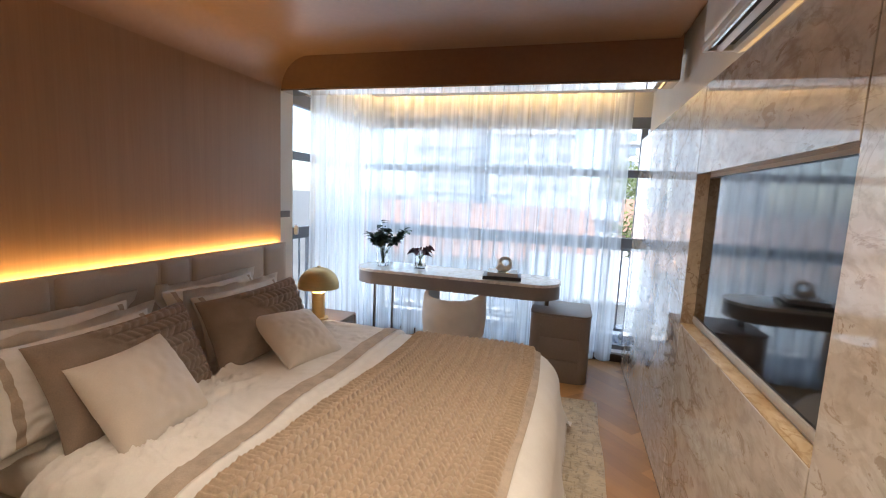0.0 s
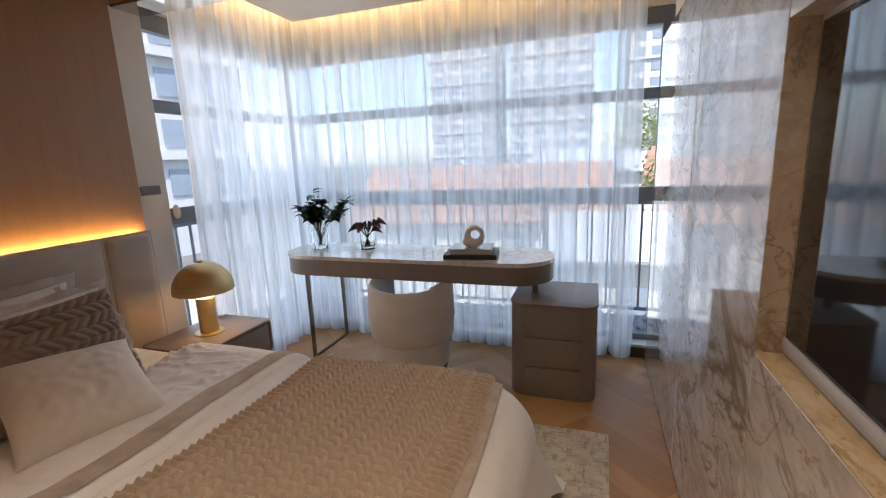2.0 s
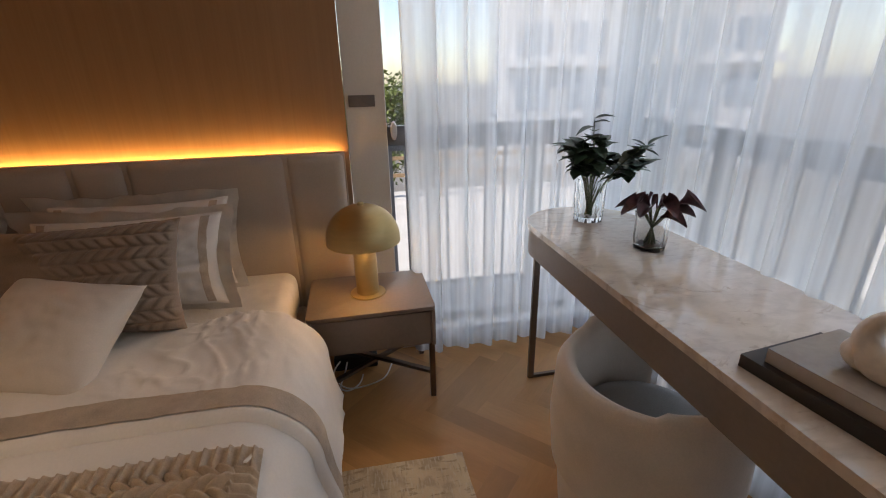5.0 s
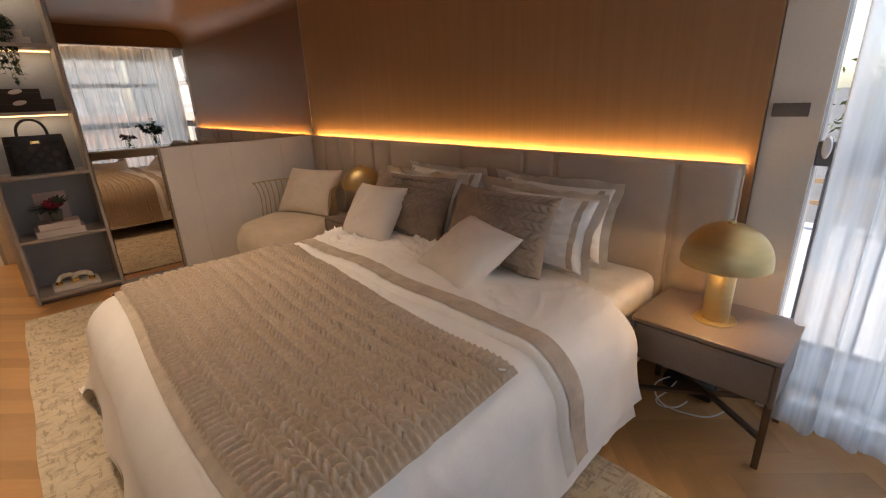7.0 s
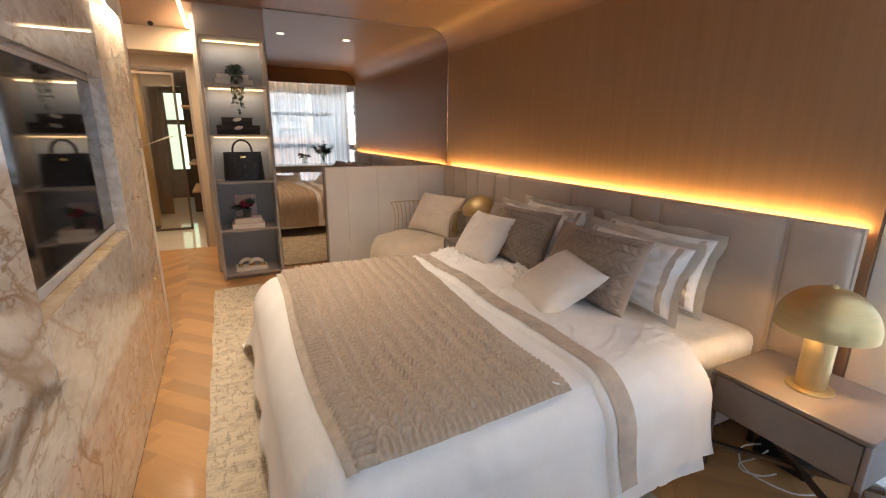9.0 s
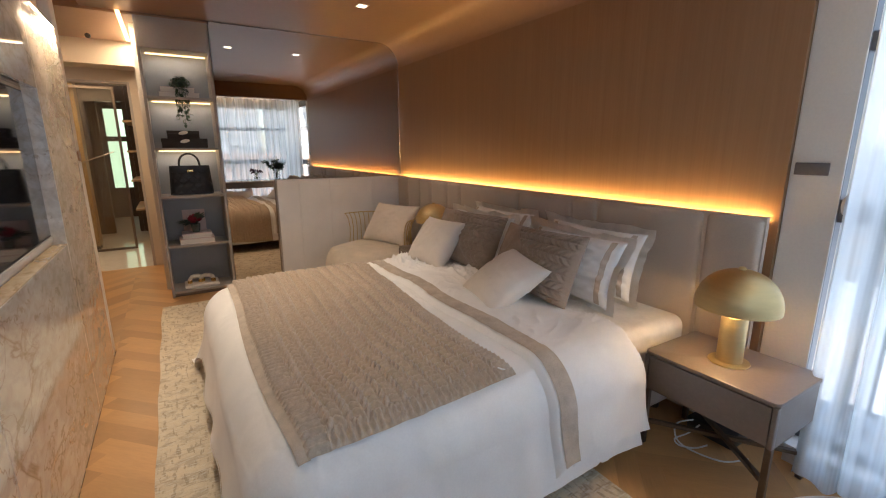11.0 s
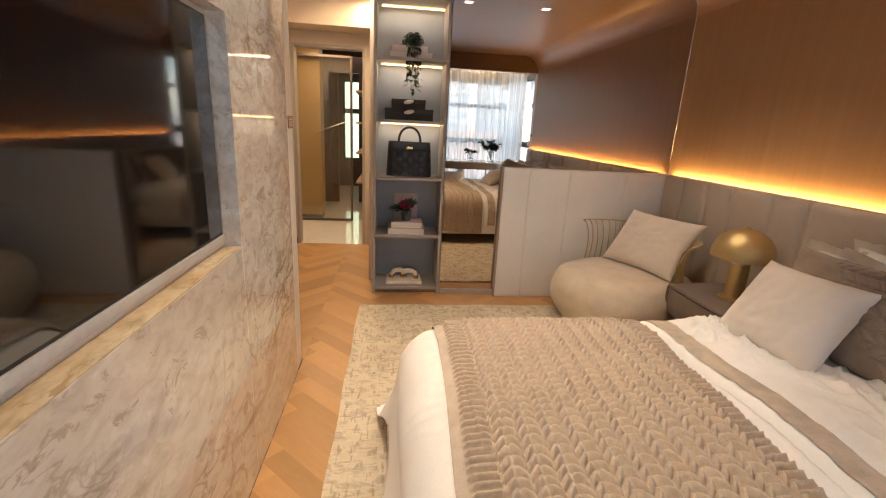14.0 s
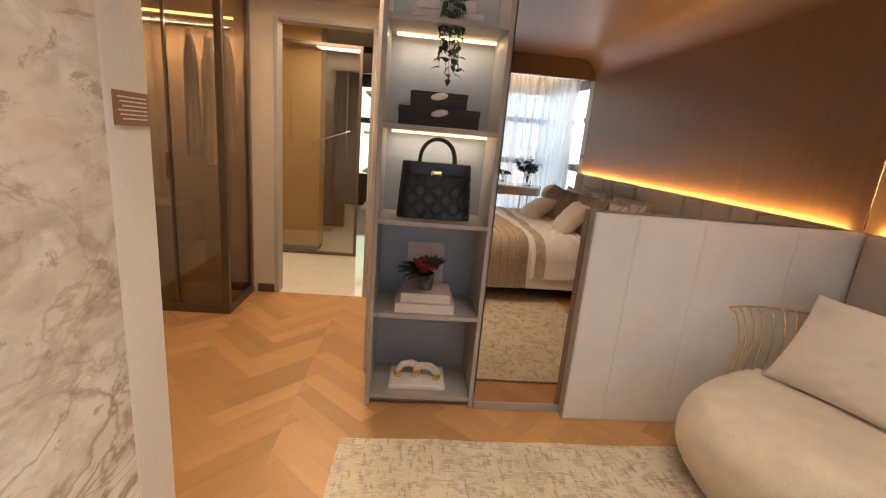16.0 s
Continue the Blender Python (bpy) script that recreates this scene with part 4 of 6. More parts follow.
# ---- nightstands and table lamps ----
def nightstand(m, label):
    n = thing("nightstand", m, label, "nightstand", "nightstands beside the bed")
    W, D, Z0, Z1 = 0.54, 0.415, 0.290, 0.482
    out = rounded(0, D, 0, W, 0.025, 4)
    part("top", prism(out, Z1 - 0.018, Z1, 0.003), GREIGE_DARK, n)
    part("body", prism(rounded(0.004, D - 0.018, 0.004, W - 0.004, 0.02, 4), Z0, Z1 - 0.019), GREIGE_DARK, n)
    part("cheek", boxes((D - 0.03, D - 0.002, 0.002, 0.020, Z0, Z1 - 0.019), bevel=0.004), GREIGE_DARK, n)
    part("cheek", boxes((D - 0.03, D - 0.002, W - 0.020, W - 0.002, Z0, Z1 - 0.019), bevel=0.004), GREIGE_DARK, n)
    part("drawer", boxes((D - 0.022, D - 0.006, 0.024, W - 0.024, Z0 + 0.012, Z1 - 0.026), bevel=0.002), GREIGE_DARK, n)
    for x in (0.03, D - 0.03):
        for y in (0.018, W - 0.018):
            part("leg", boxes((x - 0.012, x + 0.012, y - 0.012, y + 0.012, 0, Z0), bevel=0.002, seg=1), BRONZE, n)
    for a, b in (((0.03, 0.018), (D - 0.03, W - 0.018)), ((0.03, W - 0.018), (D - 0.03, 0.018))):
        d = Vector((b[0] - a[0], b[1] - a[1], 0))
        bm = boxes((-d.length / 2, d.length / 2, -0.011, 0.011, -0.008, 0.008))
        z = 0.135 if a[1] < 0.1 else 0.118
        part("stretcher", bm, BRONZE, n, at=pose((a[0] + b[0]) / 2, (a[1] + b[1]) / 2, z, 0, 0, math.degrees(math.atan2(d.y, d.x))))
    return n


stand_1 = nightstand(pose(0.140, 3.866, 0), "taupe lacquered nightstand with one drawer on crossed bronze legs")
copy_thing(stand_1, pose(0.140, 1.245, 0))


def table_lamp(m, lit):
    n = thing("table_lamp", m, "brushed brass mushroom table lamp" + (", lit" if lit else ", switched off"), "lamp", "brass lamps on the nightstands")
    part("foot", lathe([(0, 0), (0.078, 0), (0.080, 0.003), (0.078, 0.007), (0.05, 0.009), (0, 0.009)]), BRASS, n)
    part("stem", lathe([(0.0, 0.009), (0.050, 0.009), (0.050, 0.212), (0.0, 0.212)]), BRASS, n)
    dome = [(0.0, 0.415)] + [(0.160 * math.sin(a) ** 0.92, 0.262 + 0.153 * math.cos(a)) for a in (radians(3 + 87 * k / 18) for k in range(19))]
    inner = [(max(0, r - 0.004), z - 0.003) for r, z in dome[::-1]]
    part("shade", lathe(dome + [(0.160, 0.250), (0.157, 0.250)] + inner, 56), BRASS, n, "domed brass shade", smooth=50)
    part("knob", lathe([(0, 0.414), (0.014, 0.414), (0.014, 0.422), (0.010, 0.426), (0, 0.426)], 20), BRASS, n)
    part("diffuser", lathe([(0.0, 0.213), (0.047, 0.213), (0.049, 0.262), (0, 0.262)]), LAMP_GLOW if lit else CREAM_CLOTH, n, "glowing diffuser" if lit else "")
    part("holder", lathe([(0.0, 0.262), (0.02, 0.262), (0.02, 0.40), (0, 0.40)], 16), BRASS, n)
    return n


table_lamp(pose(0.353, 4.13, 0.482), True)
table_lamp(pose(0.315, 1.51, 0.482), False)
lone("outlet_plate", boxes((0, 0.008, -0.061, 0.061, -0.026, 0.026), bevel=0.003), material("grey_outlet", (0.16, 0.14, 0.13), 0.4), pose(0.0005, 4.181, 1.30), "grey brown outlet plate on the pillar", "outlet")
lone("power_box", boxes((0, 0.16, 0, 0.22, 0, 0.07), bevel=0.01), BLACK, pose(0.08, 3.93, -0.001), "black power box on the floor under the nightstand", "power box")


def cable(points, label):
    pts = [Vector(p) for p in points]
    fine = []
    for i in range(len(pts) - 1):
        a, b, c, d = pts[max(i - 1, 0)], pts[i], pts[i + 1], pts[min(i + 2, len(pts) - 1)]
        for k in range(8):
            t = k / 8
            fine.append(0.5 * ((2 * b) + (c - a) * t + (2 * a - 5 * b + 4 * c - d) * t * t + (3 * b - a - 3 * c + d) * t ** 3))
    fine.append(pts[-1])
    lone("cable", add_tube(bmesh.new(), fine, 0.004, 6), WHITE_PLASTIC, pose(0, 0, 0), label, "cable", True)


cable([(0.22, 4.0, 0.06), (0.30, 3.98, 0.02), (0.38, 3.96, 0.006), (0.41, 4.00, 0.006), (0.37, 4.05, 0.006), (0.30, 4.07, 0.006)], "white cable looped on the floor")
cable([(0.22, 3.97, 0.06), (0.33, 3.93, 0.05), (0.40, 4.00, 0.01), (0.36, 4.16, 0.006), (0.24, 4.22, 0.006)], "white cable looped on the floor")

# ---- rug ----
def rug_at(u, v):
    x, y = 0.895 + 1.645 * u, 0.505 + 3.93 * v
    return (x + 0.004 * math.sin(9 * y), y + 0.004 * math.sin(11 * x), 0.013 + 0.0015 * noise.noise(Vector((x * 14, y * 14, 0))))


bm = sheet(rug_at, 60, 140)
edge = [e for e in bm.edges if e.is_boundary]
low = bmesh.ops.extrude_edge_only(bm, edges=edge)
for v in low["geom"]:
    if isinstance(v, bmesh.types.BMVert):
        v.co.z = 0.0005
lone("rug", bm, RUG, pose(0, 0, 0), "cream and taupe woven rug under the bed", "rug")


# ---- desk, pedestal and chair ----
desk = thing("desk", (0.245, 4.85, 0), "long desk with rounded ends and a cream marble top", "desk")
part("tabletop", prism(rounded(0, 1.97, 0, 0.52, 0.25, 16), 0.757, 0.782, 0.003), STONE_TOP, desk, "polished cream marble top")
part("apron", prism(rounded(0.006, 1.964, 0.006, 0.514, 0.245, 16), 0.640, 0.755, 0.003), GREIGE_DARK, desk, "taupe lacquered drawer body")
leg = boxes((0, 0.016, 0.0, 0.028, 0.0, 0.640), (0, 0.016, 0.452, 0.480, 0.0, 0.640), (0, 0.016, 0.028, 0.452, 0.0, 0.016))
part("leg_frame", leg, BRONZE, desk, "bronze flat bar leg frame", at=pose(0.25, 0.015, 0))
part("post", lathe([(0, 0.579), (0.018, 0.579), (0.018, 0.640), (0, 0.640)], 18), BRONZE, desk, at=pose(1.86, 0.16, 0))

ped = thing("drawer_pedestal", (1.985, 4.715, 0), "taupe lacquered pedestal with three drawers", "drawers")
part("carcass", prism(rounded(0.004, 0.496, 0.02, 0.531, 0.085, 8, (0, 0, 1, 1)), 0.0, 0.561, 0.002), GREIGE_DARK, ped)
part("top", prism(rounded(0, 0.50, 0.016, 0.535, 0.09, 8, (0, 0, 1, 1)), 0.563, 0.578, 0.002), GREIGE_DARK, ped)
for k in range(3):
    part("drawer", boxes((0.090, 0.410, 0.012, 0.021, 0.012 + k * 0.1835, 0.1895 + k * 0.1835), bevel=0.002), GREIGE_DARK, ped)


def tub_chair(m):
    n = thing("tub_chair", m, "off white upholstered tub chair on a brown plinth", "chair")
    part("plinth", lathe([(0, 0), (0.215, 0), (0.22, 0.004), (0.22, 0.055), (0, 0.055)], 48), BASEBOARD, n)
    part("seat_drum", lathe([(0, 0.056), (0.225, 0.056), (0.238, 0.07), (0.245, 0.16), (0.246, 0.27), (0.236, 0.285), (0, 0.285)], 56), CHAIR_CLOTH, n)
    part("seat", lathe([(0, 0.287), (0.19, 0.287), (0.212, 0.31), (0.215, 0.36), (0.20, 0.40), (0.15, 0.42), (0, 0.425)], 48), SEAT_GREY, n, "grey padded seat", smooth=True)
    # wrapped back, open towards local +y
    bm = bmesh.new()
    rings, steps = [], 44
    for i in range(steps + 1):
        a = radians(-90 + (-118 + 236 * i / steps))
        q = abs(2 * i / steps - 1)
        top = 0.655 - 0.035 * (1 - q ** 2) + (0.02 if q > 0.5 else 0)
        soft = 1 - max(0, q - 0.94) / 0.06 * 0.55
        ri, ro = 0.218, 0.218 + 0.052 * soft
        prof = [(ro - 0.012, 0.25), (ro, 0.27), (ro + 0.012, 0.42), (ro + 0.004, top - 0.04), (ro - 0.014, top - 0.006), ((ri + ro) / 2, top), (ri + 0.008, top - 0.010), (ri, top - 0.05), (ri, 0.30), (ri + 0.01, 0.25)]
        rings.append([bm.verts.new((r * math.cos(a), r * math.sin(a), z)) for r, z in prof])
    for a, b in zip(rings, rings[1:]):
        for k in range(len(a)):
            j = (k + 1) % len(a)
            bm.faces.new((a[k], a[j], b[j], b[k]))
    bm.faces.new(rings[0]), bm.faces.new(rings[-1][::-1])
    part("backrest", bm, CHAIR_CLOTH, n, "wrapped off white backrest", smooth=60)
    return n


tub_chair(pose(1.285, 4.925, 0, 0, 0, -8) @ Matrix.Diagonal((1.05, 1.05, 0.98, 1)))


# ---- things on the desk ----
def leaf_mesh(name, length, width, curl, mat, fold=0.25):
    def f(u, v):
        w = width * math.sin(math.pi * min(1, 0.04 + 0.96 * u) ** 0.85) * (1 - 0.15 * u)
        return ((v - 0.5) * w, length * u, -curl * u * u * length + fold * abs(v - 0.5) * w)
    return finish(sheet(f, 6, 4), name, mat, True)


def fluted_vase(h, r, flutes, base):
    bm = bmesh.new()
    n, rings = 48, []
    prof = [(0.0, 0.0), (0.8, 0.0), (0.93, 0.02), (1.0, 0.35), (0.98, 0.75), (1.06, 1.0), (1.0, 1.0), (0.90, 0.75), (0.90, 0.35), (0.80, base), (0.0, base)]
    for k, (q, z) in enumerate(prof):
        if q == 0:
            rings.append([bm.verts.new((0, 0, z * h))])
            continue
        rings.append([bm.verts.new((r * q * (1 + 0.05 * math.cos(flutes * a)) * math.cos(a), r * q * (1 + 0.05 * math.cos(flutes * a)) * math.sin(a), z * h)) for a in (2 * math.pi * i / n for i in range(n))])
    for a, b in zip(rings, rings[1:]):
        for i in range(n):
            j = (i + 1) % n
            if len(a) == 1:
                bm.faces.new((a[0], b[j], b[i]))
            elif len(b) == 1:
                bm.faces.new((a[i], a[j], b[0]))
            else:
                bm.faces.new((a[i], a[j], b[j], b[i]))
    return bm


rng = random.Random(4)
vase = thing("glass_vase", (0.47, 5.125, 0.782), "fluted clear glass vase on the desk", "vase")
part("glass", fluted_vase(0.190, 0.064, 10, 0.13), CLEAR, vase, smooth=60)
bouquet = thing("green_branches", pose(0.47, 5.125, 0.812) @ Matrix.Scale(1.13, 4), "bunch of dark green leafy branches in the vase", "plant")
lm = leaf_mesh("leaf", 0.066, 0.062, 0.30, LEAF)
for k in range(18):
    a, lean = k * 2.4, 0.04 + 0.14 * ((k * 0.618) % 1)
    top = Vector((lean * 1.15 * math.cos(a), lean * 1.15 * math.sin(a), 0.225 + 0.095 * ((k * 0.37) % 1) - 0.20 * lean))
    if k == 0:
        top = Vector((-0.02, 0.0, 0.36))
    mid = Vector((0.25 * top.x, 0.25 * top.y, 0.12))
    pts = [Vector((0.012 * math.cos(a + 2), 0.012 * math.sin(a + 2), 0.0)), mid, (mid + top) / 2 + Vector((0, 0, 0.012)), top]
    st = part("stem", add_tube(bmesh.new(), pts, [0.0025, 0.0023, 0.002, 0.0012], 6), STEM, bouquet)
    for j in range(13):
        q = 0.28 + 0.72 * j / 12
        at = mid.lerp(top, q)
        yaw, tilt = rng.uniform(0, 360), rng.uniform(-15, 50)
        part("leaf", lm, LEAF, st, at=Matrix.Translation(at) @ pose(0, 0, 0, 0, 0, yaw) @ pose(0, 0, 0, tilt, 0, 0) @ Matrix.Scale(rng.uniform(0.75, 1.12), 4))

vase2 = thing("glass_vase", (0.855, 5.16, 0.782), "low bulbous clear glass vase on the desk", "vase")
part("glass", fluted_vase(0.140, 0.056, 6, 0.15), CLEAR, vase2, smooth=60)
callas = thing("calla_flowers", (0.855, 5.16, 0.804), "dark aubergine calla lilies in the vase", "flowers")


def calla_mesh():
    def f(u, v):
        a = 2 * math.pi * (v - 0.5) * 0.92
        r = 0.006 + 0.030 * u ** 1.6
        tip = 0.045 * u ** 2 * max(0, math.cos(a)) ** 3
        return (r * math.sin(a), r * math.cos(a) + tip, 0.075 * u - 0.02 * u * u * (1 - math.cos(a)) * 0.5)
    return finish(sheet(f, 8, 16), "petal", PETAL_DARK, True)


cm = calla_mesh()
for k in range(9):
    a = k * 2.4 + 0.5
    lean = 0.028 + 0.045 * ((k * 0.618) % 1)
    top = Vector((lean * math.cos(a), lean * math.sin(a), 0.105 + 0.055 * ((k * 0.37) % 1)))
    st = part("stem", add_tube(bmesh.new(), [(-0.02 * math.cos(a), -0.02 * math.sin(a), 0.0), (0, 0, 0.06), top], [0.004, 0.004, 0.003], 8), STEM, callas)
    part("petal", cm, PETAL_DARK, st, at=Matrix.Translation(top) @ pose(0, 0, 0, 0, 0, math.degrees(a) - 90) @ pose(0, 0, 0, -55, 0, 0) @ Matrix.Scale(0.85, 4))


def book(m, w, d, h, cover, label, group=""):
    n = thing("book", m, label, "book", group)
    part("cover_bottom", boxes((0, w, 0, d, 0, 0.003)), cover, n)
    part("cover_top", boxes((0, w, 0, d, h - 0.003, h)), cover, n)
    part("spine", boxes((0, w, 0, 0.003, 0.003, h - 0.003)), cover, n)
    part("page_block", boxes((0.004, w - 0.004, 0.003, d - 0.005, 0.003, h - 0.003)), PAPER, n)
    return n


book(pose(1.535, 4.90, 0.782, 0, 0, 7), 0.34, 0.25, 0.030, BLACK_COVER, "large black book lying on the desk", "books on the desk")
b2 = book(pose(1.570, 4.925, 0.8122, 0, 0, 7), 0.27, 0.22, 0.030, GREY_COVER, "pale grey book with a glossy top on the black book", "books on the desk")
part("glossy_jacket", boxes((0.0, 0.27, 0.0, 0.22, 0.0302, 0.0322)), material("glossy_jacket", (0.42, 0.38, 0.34), 0.12, vary=0.06), b2)


def ring_sculpture(m):
    n = thing("ring_sculpture", m, "white stone ring sculpture on the books", "sculpture")
    bm = bmesh.new()
    R, k, sides = 0.048, 48, 16
    rings = []
    for i in range(k):
        a = 2 * math.pi * i / k
        rr = 0.016 + 0.014 * (0.5 + 0.5 * math.cos(a - radians(250))) ** 2
        c = Vector((R * math.cos(a), 0.012 * math.sin(a), R * math.sin(a)))
        o = Vector((math.cos(a), 0, math.sin(a)))
        rings.append([bm.verts.new(c + rr * (math.cos(b) * o + math.sin(b) * Vector((0, 1, 0)))) for b in (2 * math.pi * j / sides for j in range(sides))])
    for i in range(k):
        for j in range(sides):
            bm.faces.new((rings[i][j], rings[(i + 1) % k][j], rings[(i + 1) % k][(j + 1) % sides], rings[i][(j + 1) % sides]))
    part("ring", bm, WHITE_STONE, n, smooth=True, at=pose(0.012, 0, 0.075))
    bm = bmesh.new()
    bmesh.ops.create_uvsphere(bm, u_segments=24, v_segments=14, radius=0.034)
    part("knot", bm, WHITE_STONE, n, smooth=True, at=pose(-0.030, 0.0, 0.034) @ Matrix.Diagonal((1.15, 0.95, 1, 1)))
    return n


ring_sculpture(pose(1.700, 5.035, 0.8446, 0, 0, 12))


# ---- curtains ----
def curtain(name, m, length, period, amp, label, z1, seed):
    """A pleated sheer along local x; deep uneven folds that widen towards the hem."""
    def f(u, v):
        x = length * u
        k = noise.noise(Vector((x * 1.3, seed, 0)))
        ph = 2 * math.pi * x / period + 3.2 * k + 0.5 * math.sin(3 * x)
        low = 1 - v
        a = amp * (0.75 + 0.5 * low + 0.35 * noise.noise(Vector((x * 5, seed, v * 1.2))))
        y = a * math.sin(ph) + 0.34 * a * math.sin(2 * ph + 1.1 + seed) + 0.18 * a * math.sin(3 * ph + 2.2 * k)
        return (x + 0.036 * math.cos(ph) + 0.012 * low * noise.noise(Vector((x * 6, v * 2, seed))), y, 0.010 + 0.020 * math.sin(ph * 0.5) ** 2 * low + (z1 - 0.012) * v)
    c = thing(name, m, label, "curtain", "sheer curtains of the window bay")
    part("cloth", sheet(f, int(length / period * 28), 26), SHEER, c, smooth=True)
    part("hem", sheet(lambda u, v: tuple(Vector(f(u, 0.042 * v)) + Vector((0, 0.002, 0))), int(length / period * 28), 3), SHEER, c, "doubled hem", smooth=True)
    part("rail", boxes((0, length, -0.02, 0.02, z1 + 0.001, z1 + 0.025)), WHITE_PLASTIC, c)
    return c


curtain("sheer_curtain", pose(0.13, 5.425, 0), 2.56, 0.150, 0.046, "white sheer curtain hanging in deep pleats across the bay", 2.56, 1.0)
curtain("sheer_curtain", pose(0.155, 4.325, 0, 0, 0, 90), 1.10, 0.150, 0.046, "white sheer curtain hanging in deep pleats at the side window", 2.56, 4.0)

# ---- screen in the niche ----
y0, y1, z0, z1 = NICHE
niche = thing("stone_niche", (STONE_X, 0, 0), "marble lined niche for the screen", "niche")
tagged(niche, kind="structure")
part("sill", boxes((0.001, 0.13, y0 + 0.004, y1 - 0.004, z0 - 0.001, z0 + 0.002)), STONE_SILL, niche, "golden marble sill")
part("jamb", boxes((0.0605, 0.13, y0 - 0.02, y0 - 0.001, z0, z1)), STONE_WALL, niche)
part("jamb", boxes((0.0605, 0.13, y1 + 0.001, y1 + 0.02, z0, z1)), STONE_WALL, niche)
tv = thing("television", (2.862, 2.818, 0.955), "large black flat television recessed in the marble niche", "television")
part("screen", boxes((0.0, 0.005, -0.60, 0.60, 0.036, 0.69)), BLACK_GLASS, tv, "glossy black screen")
part("bezel", boxes((0.002, 0.008, -0.606, 0.606, 0.027, 0.036), (0.002, 0.008, -0.606, 0.606, 0.69, 0.696), (0.002, 0.008, -0.606, -0.60, 0.036, 0.69), (0.002, 0.008, 0.60, 0.606, 0.036, 0.69)), BLACK, tv)
# matte pale grey band under the screen
part("lower_edge", boxes((-0.004, 0.008, -0.606, 0.606, 0.0, 0.026), bevel=0.002), material("pale_grey_edge", (0.50, 0.485, 0.47), 0.35, vary=0.06), tv, "pale grey lower edge")

# ---- plate on the end strip ----
plate = thing("sign_plate", (STONE_X + 0.0025, 1.376, 1.352), "small copper brown plate with fine lines of writing", "sign")
part("plate", boxes((-0.004, 0.0, -0.052, 0.052, -0.030, 0.030), bevel=0.001, seg=1), material("copper_plate", (0.27, 0.135, 0.07), 0.45, vary=0.06), plate)
for k in range(6):
    part("text_line", boxes((-0.0048, -0.0042, -0.042, 0.044 - 0.006 * (k % 3), 0.018 - 0.0075 * k, 0.0205 - 0.0075 * k)), PLASTER, plate)

# ---- air conditioner ----
ac = thing("air_conditioner", (2.70, 2.25, 2.122), "white wall mounted air conditioner with an open flap", "air conditioner")
part("housing", prism(rounded(0.0, 0.169, 0.032, 0.28, 0.03, 6, (0, 0, 1, 0)), 0, 0.86), WHITE_PLASTIC, ac, at=pose(0, 0, 0) @ Matrix(((1, 0, 0, 0), (0, 0, 1, 0), (0, 1, 0, 0), (0, 0, 0, 1))))
part("front_lip", boxes((-0.002, 0.014, 0.0, 0.86, 0.0, 0.0315), bevel=0.003), WHITE_PLASTIC, ac)
part("belly", prism([(0.104, 0.0315), (0.104, 0.002), (0.125, -0.006), (0.15, 0.002), (0.168, 0.020), (0.168, 0.0315)][::-1], 0, 0.86), WHITE_PLASTIC, ac, at=Matrix(((1, 0, 0, 0), (0, 0, 1, 0), (0, 1, 0, 0), (0, 0, 0, 1))))
part("air_slot", boxes((0.0145, 0.1035, 0.02, 0.84, 0.022, 0.0315)), BLACK, ac, "dark air slot")
for y in (0.0, 0.845):
    part("end_cap", boxes((0.0142, 0.1038, y, y + 0.015, 0.002, 0.0315), bevel=0.002, seg=1), WHITE_PLASTIC, ac)
part("flap", boxes((-0.0125, 0.0125, 0.018, 0.842, -0.002, 0.002), bevel=0.0015), WHITE_PLASTIC, ac, at=pose(0.055, 0, 0.004, 0, 30, 0))
part("louver", boxes((-0.004, 0.004, 0.018, 0.842, -0.0015, 0.0015)), CHROME, ac, at=pose(0.026, 0, 0.012, 0, 20, 0))

# ---- shelf unit ----
SX0, SX1, SY0, SY1 = 1.897, 2.455, -0.115, 0.224
unit = thing("shelf_unit", (SX0, SY0, 0), "tall open greige shelf unit with light strips", "shelf unit")
W, D = SX1 - SX0, SY1 - SY0
for x0, x1 in ((0, 0.022), (W - 0.022, W)):
    part("side", boxes((x0, x1, 0.0, D, 0.0, 2.488), bevel=0.0015, seg=1), GREIGE, unit)
part("back", boxes((0.022, W - 0.022, 0.0, 0.014, 0.03, 2.24)), SHELF_IN, unit, "grey lined back")
part("fascia", boxes((0.022, W - 0.022, D - 0.02, D - 0.002, 2.24, 2.488)), GREIGE, unit)
BOARDS = [0.035, 0.480, 0.945, 1.380, 1.825]
for z in BOARDS:
    part("board", boxes((0.022, W - 0.022, 0.014, D - 0.001, z, z + 0.022), bevel=0.0015, seg=1), GREIGE, unit)
part("top_board", boxes((0.022, W - 0.022, 0.014, D - 0.003, 2.24, 2.262)), GREIGE, unit)
part("plinth", boxes((0.022, W - 0.022, 0.03, D - 0.03, 0.0, 0.034)), GREIGE_DARK, unit)
for z in (2.24, 1.825, 1.380):
    part("light_strip", boxes((0.03, W - 0.05, 0.075, 0.090, z - 0.012, z - 0.001)), LINE_GLOW, unit, "glowing warm light strip")
    lamp("shelf_light", "AREA", look(((SX0 + SX1) / 2, SY0 + 0.10, z - 0.016), ((SX0 + SX1) / 2, SY0 + 0.09, 0)), 0.125, SOFT, (0.46, 0.02))


def on_board(k):
    return BOARDS[k] + 0.0222


